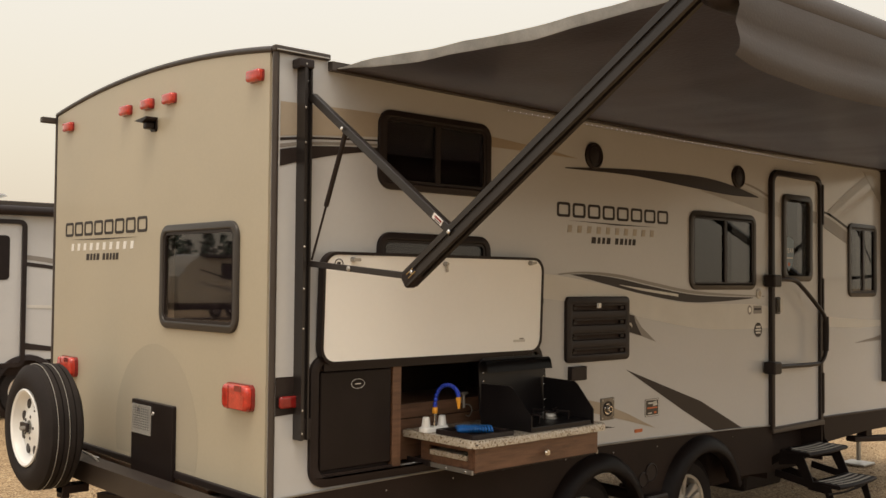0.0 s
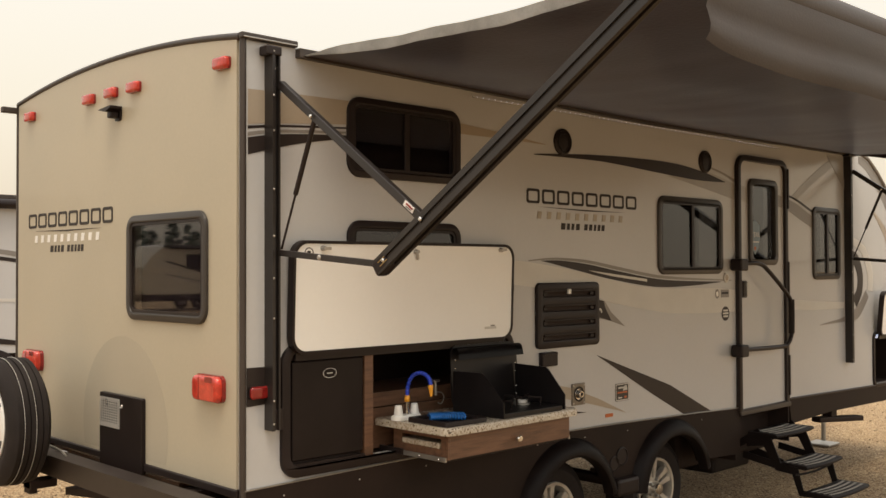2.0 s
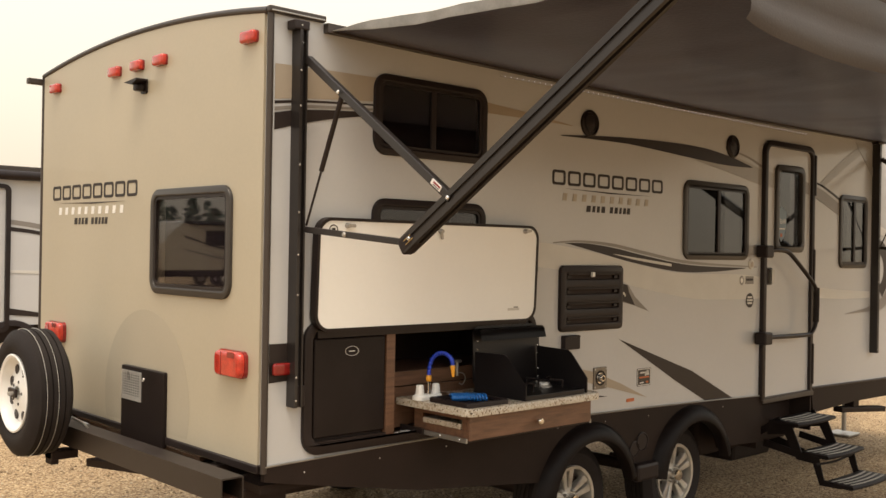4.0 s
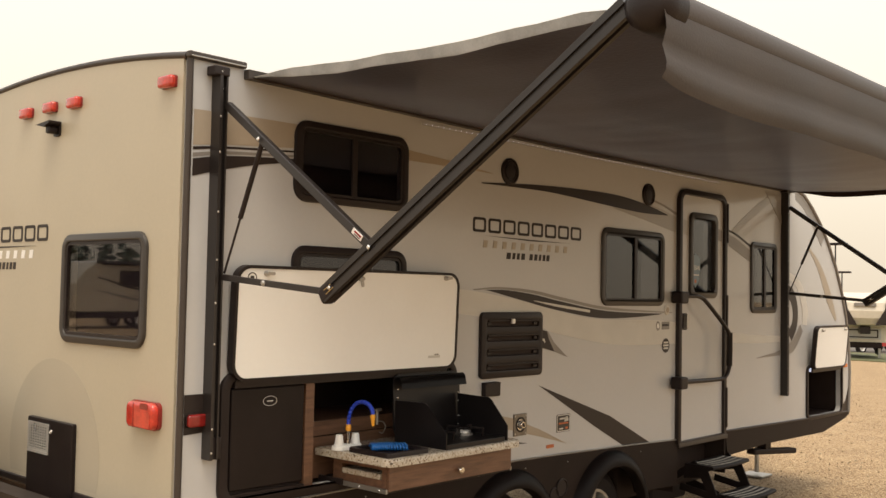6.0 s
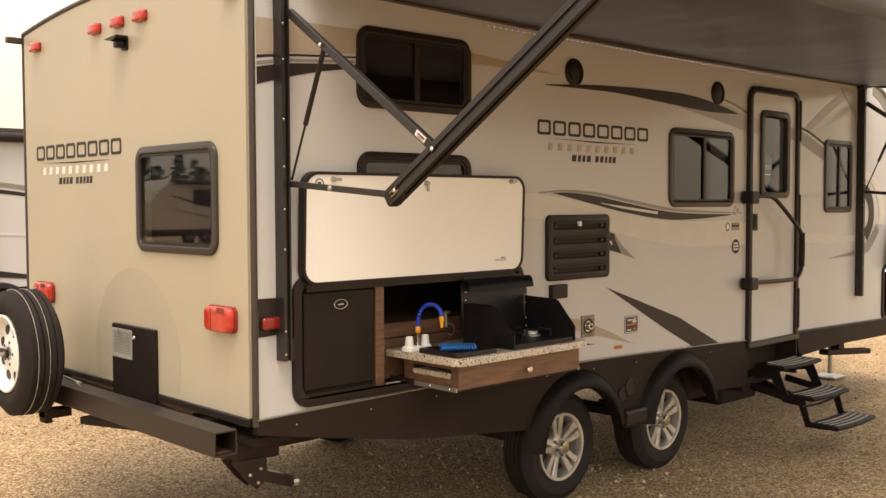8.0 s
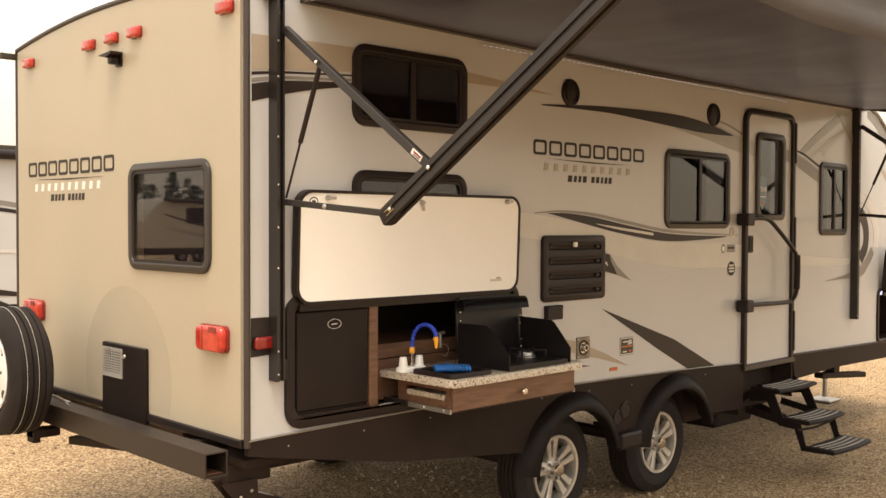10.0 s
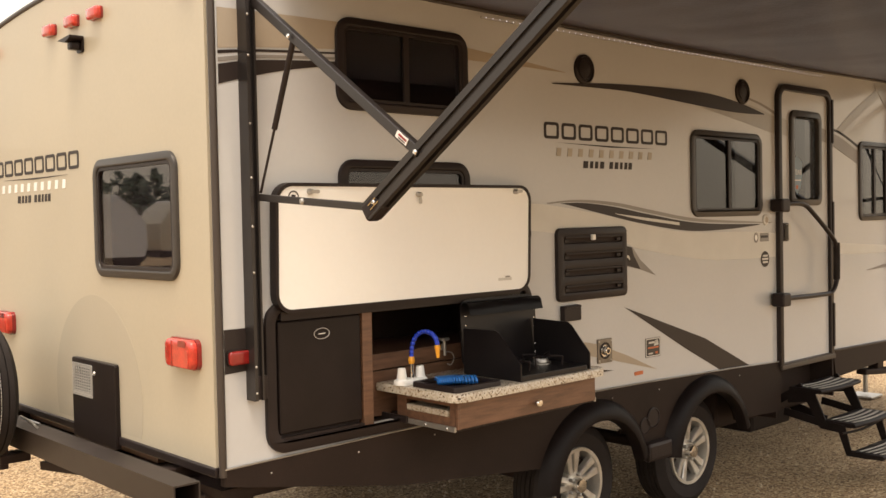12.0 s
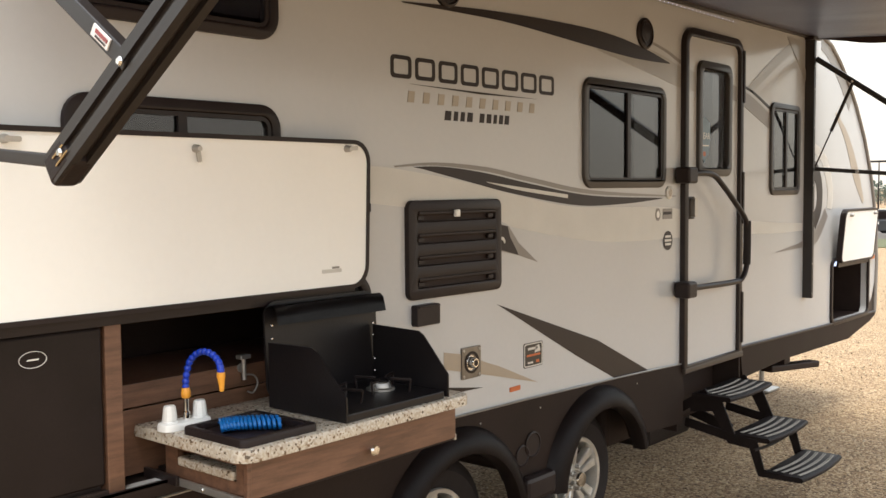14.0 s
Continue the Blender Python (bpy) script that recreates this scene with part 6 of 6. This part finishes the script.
PATTERN = [([(0.4, 1.9), (4.6, 1.55), (7.6, 2.15)], [(0.4, 1.75), (4.6, 1.42), (7.6, 2.09)], DARK_DECAL), ([(1.0, 1.4), (4.6, 1.15), (7.6, 1.6)], [(1.0, 1.2), (4.6, 1.0), (7.6, 1.55)], MID_DECAL)]
far_trailer("travel_trailer", Matrix.Translation((-25.6, 34.0, 0)), 8.6, TAN, "tan travel trailer across the lot with dark stripes", 3.6, [(1.2, 1.45, 2.4, 2.0), (5.5, 1.75, 6.6, 2.4)], PATTERN)
far_trailer("travel_trailer", Matrix.Translation((-5.3, 30.0, 0)) @ pose(0, 0, 0, 0, 0, 180), 8.0, GEL, "white travel trailer across the lot with dark stripes", 4.2, [(0.8, 1.45, 2.0, 2.0), (2.6, 1.45, 3.6, 2.0)], PATTERN)
RT = Matrix.Translation((63.2, 15.6, fall(63.2))) @ pose(0, 0, 0, 0, 0, -72)
far_trailer("travel_trailer", RT, 8.5, TAN, "tan travel trailer parked beyond the grass", 3.2, [(0.7, 1.5, 1.15, 2.15), (5.0, 1.5, 6.0, 2.1)], [([(0.9, 1.5), (1.8, 1.15), (3.0, 1.0)], [(0.9, 1.35), (1.8, 1.02), (3.0, 0.92)], DARK_DECAL)], top=2.95, base=0.8)


def fifth_wheel(m):
    root = thing("fifth_wheel_trailer", m.translation, "tan and black fifth-wheel trailer seen from its nose", "trailer")
    low_z, top = 0.80, 3.30
    prof = [(0.30, 1.72), (0.05, 2.05), (0.0, 2.40), (0.12, 2.80), (0.42, 3.10), (0.95, 3.26), (1.7, top), (9.0, top), (9.0, low_z), (1.95, low_z), (1.95, 1.66), (0.9, 1.62)]
    local_part("body", plate(prof, -1.2, 1.2, SIDE), mat("cream_gelcoat", (0.62, 0.56, 0.46), 0.35, var=0.05), root, m, "cream moulded body")
    F = Matrix(((0, 0, -1, 0), (-1, 0, 0, 0), (0, 1, 0, 0), (0, 0, 0, 1)))
    for s in (-1, 1):
        pts = [(s * 1.21, 1.72), (s * 1.21, 3.0), (s * 0.95, 3.1), (s * 0.85, 2.5), (s * 0.55, 1.95), (s * 0.42, 1.70)]
        local_part("swoosh_decal", plate(pts if s > 0 else pts[::-1], -0.25, 0.03, F), DARK_DECAL, root, m, "dark nose panel")
    local_part("logo_bar", plate(rrect(-0.55, 2.62, 0.45, 2.80, 0.05), -0.10, 0.035, F), MID_DECAL, root, m, "plain grey logo bar")
    local_part("front_panel", box(1.90, 1.95, -0.85, 0.85, 0.95, 1.50, 0.02), GEL, root, m, "pale front storage panel")
    local_part("panel_frame", plate(rrect(-0.72, 1.02, 0.72, 1.44, 0.05), -1.90, -1.885, F, [rrect(-0.66, 1.08, 0.66, 1.38, 0.04)]), BLACK, root, m)
    local_part("pin_box", box(0.55, 1.5, -0.25, 0.25, 1.25, 1.64, 0.05), BLACK_METAL, root, m, "black hitch pin box")
    for y in (-0.8, 0.8):
        local_part("landing_leg", box(2.1, 2.22, y - 0.06, y + 0.06, 0.02, 0.82, 0.01), STEEL, root, m)
    for x in (5.2, 6.1):
        for y in (-1.05, 1.05):
            plain_wheel(x, y, 0.36, 0.36, m, root)
    local_part("chassis", box(2.0, 8.8, -0.9, 0.9, 0.5, 0.8), FRAME, root, m)


fifth_wheel(Matrix.Translation((47.6, 13.9, fall(47.6))) @ pose(0, 0, 0, 0, 0, 24))


def pickup(name, m, paint, label, group=""):
    """A crew-cab pickup: local x runs to its front, y across."""
    root = thing(name, m.translation, label, "pickup truck", group)
    lower = [(-2.8, 0.55), (-2.85, 0.95), (-2.8, 1.18), (0.9, 1.20), (1.35, 1.18), (2.55, 1.10), (2.78, 0.95), (2.8, 0.50), (2.2, 0.42), (-2.3, 0.42)]
    local_part("body", plate(lower, -0.97, 0.97, SIDE, bevel=0.04), paint, root, m, "glossy painted body")
    cab = [(-0.95, 1.18), (-0.80, 1.82), (-0.60, 1.90), (0.55, 1.90), (0.80, 1.84), (1.40, 1.18)]
    local_part("cab", plate(cab, -0.84, 0.84, SIDE, bevel=0.05), paint, root, m)
    for y0, y1 in ((-0.853, -0.845), (0.845, 0.853)):
        local_part("side_glass", plate([(-0.78, 1.26), (-0.68, 1.78), (0.55, 1.78), (1.12, 1.26)], -y1, -y0, SIDE), DARK_PANEL, root, m, "dark side glass")
    local_part("rear_glass", box(-0.965, -0.90, -0.65, 0.65, 1.32, 1.76), DARK_PANEL, root, m)
    local_part("bed", box(-2.75, -0.98, -0.8, 0.8, 1.185, 1.20), LINER, root, m, "dark bed opening")
    for y in (-0.9, 0.9):
        local_part("tail_light", box(-2.87, -2.80, y - 0.08, y + 0.08, 0.85, 1.15, 0.02), RED_DARK, root, m)
        local_part("headlight", box(2.70, 2.80, y - 0.14, y + 0.06, 0.80, 0.98, 0.02), WHITE_PLASTIC, root, m)
        for x in (-1.75, 1.85):
            plain_wheel(x, y * 0.98, 0.40, 0.40, m, root, 0.26, SIDE if y < 0 else SIDE @ pose(0, 0, 0, 180, 0, 0))
    local_part("rear_bumper", box(-2.98, -2.85, -0.9, 0.9, 0.52, 0.72, 0.03), CHROME, root, m, "chrome rear bumper")


RED_PAINT = mat("red_car_paint", (0.42, 0.035, 0.025), 0.25, var=0.05, coat=0.8)
GREY_PAINT = mat("dark_grey_car_paint", (0.05, 0.052, 0.055), 0.25, var=0.05, coat=0.8)
pickup("pickup_truck", Matrix.Translation((65.6, 20.0, fall(65.6))) @ pose(0, 0, 0, 0, 0, -22), RED_PAINT, "red pickup truck parked beyond the grass", "parked trucks")
pickup("pickup_truck", Matrix.Translation((71.5, 18.6, fall(71.5))) @ pose(0, 0, 0, 0, 0, -62), GREY_PAINT, "dark grey pickup truck parked beyond the grass", "parked trucks")
pickup("pickup_truck", Matrix.Translation((82, 20.5, fall(82))) @ pose(0, 0, 0, 0, 0, 80), WHITE_STEEL, "white pickup truck parked far off", "parked trucks")
pickup("pickup_truck", Matrix.Translation((86, 27.5, fall(86))) @ pose(0, 0, 0, 0, 0, 75), RED_PAINT, "far red pickup truck beside the road", "parked trucks")


def lamp_post(x, y, h):
    z = fall(x)
    root = thing("street_lamp", (x, y, z), "tall dark parking-lot lamp post with two heads", "street lamp", "lamp posts")
    part("pole", tube([(x, y, z), (x, y, z + h)], 0.11, 10, radii=[0.13, 0.08]), BLACK_METAL, root, smooth=50)
    for s in (-1, 1):
        part("arm", tube([(x, y, z + h - 0.1), (x, y + 0.7 * s, z + h - 0.05)], 0.05, 8), BLACK_METAL, root, smooth=50)
        part("head", box(x - 0.35, x + 0.35, y + 0.6 * s - 0.65, y + 0.6 * s + 0.65, z + h - 0.12, z + h + 0.16, 0.06), BLACK_METAL, root, "flat lamp head")


lamp_post(107.9, 38.3, 10.6)
lamp_post(142.0, 50.3, 8.4)
lamp_post(150.0, 42.6, 7.8)


def tree_belt(name, trees, label, seed):
    """Far conifers and poplars: tapered trunks and crowns of many small tufts."""
    rnd = random.Random(seed)
    verts, faces, mats = [], [], []
    for x, y, z, h, r in trees:
        k = len(verts)
        for zz, rr in ((z, 0.025 * h), (z + h * 0.8, 0.006 * h)):
            for a in range(5):
                verts.append((x + rr * math.cos(a * 1.2566), y + rr * math.sin(a * 1.2566), zz))
        for a in range(5):
            faces.append((k + a, k + (a + 1) % 5, k + 5 + (a + 1) % 5, k + 5 + a))
            mats.append(1)
        for _ in range(130):
            t = rnd.random() ** 0.8
            rad = r * (1 - t) ** 0.75 * rnd.uniform(0.35, 1.1)
            a = rnd.uniform(0, 6.283)
            c = Vector((x + rad * math.cos(a), y + rad * math.sin(a), z + h * (0.10 + 0.90 * t)))
            s = h * rnd.uniform(0.025, 0.06)
            k = len(verts)
            d = Vector((rnd.uniform(-1, 1), rnd.uniform(-1, 1), rnd.uniform(-0.6, 0.4))).normalized()
            e = d.orthogonal().normalized()
            for u, v in ((-1, -0.5), (1, -0.4), (0.6, 0.6), (-0.5, 0.5)):
                verts.append(c + s * (u * d + v * e))
            faces.append((k, k + 1, k + 2, k + 3))
            mats.append(0)
    me = bpy.data.meshes.new(name)
    me.from_pydata([tuple(v) for v in verts], [], faces)
    me.materials.append(LEAF)
    me.materials.append(BARK)
    me.polygons.foreach_set("material_index", mats)
    tagged(new(name, me), label, "trees", kind="stuff")


rnd = random.Random(11)
far_trees = []
for k in range(340):
    x = 235 + rnd.uniform(-12, 25)
    y = -20 + 150 * k / 340 + rnd.uniform(-1, 1)
    far_trees.append((x, y, fall(x), rnd.uniform(3.0, 5.6), rnd.uniform(1.0, 1.8)))
tree_belt("far_trees", far_trees, "hazy belt of distant conifers on the horizon", 3)
lot_trees = [(-46 + 0.6 * k + rnd.uniform(-0.4, 0.4), 52 + rnd.uniform(-3, 3), 0.0, rnd.uniform(3.6, 5.0), rnd.uniform(1.6, 2.4)) for k in range(80)]
tree_belt("lot_trees", lot_trees, "row of dark trees along the edge of the lot", 4)
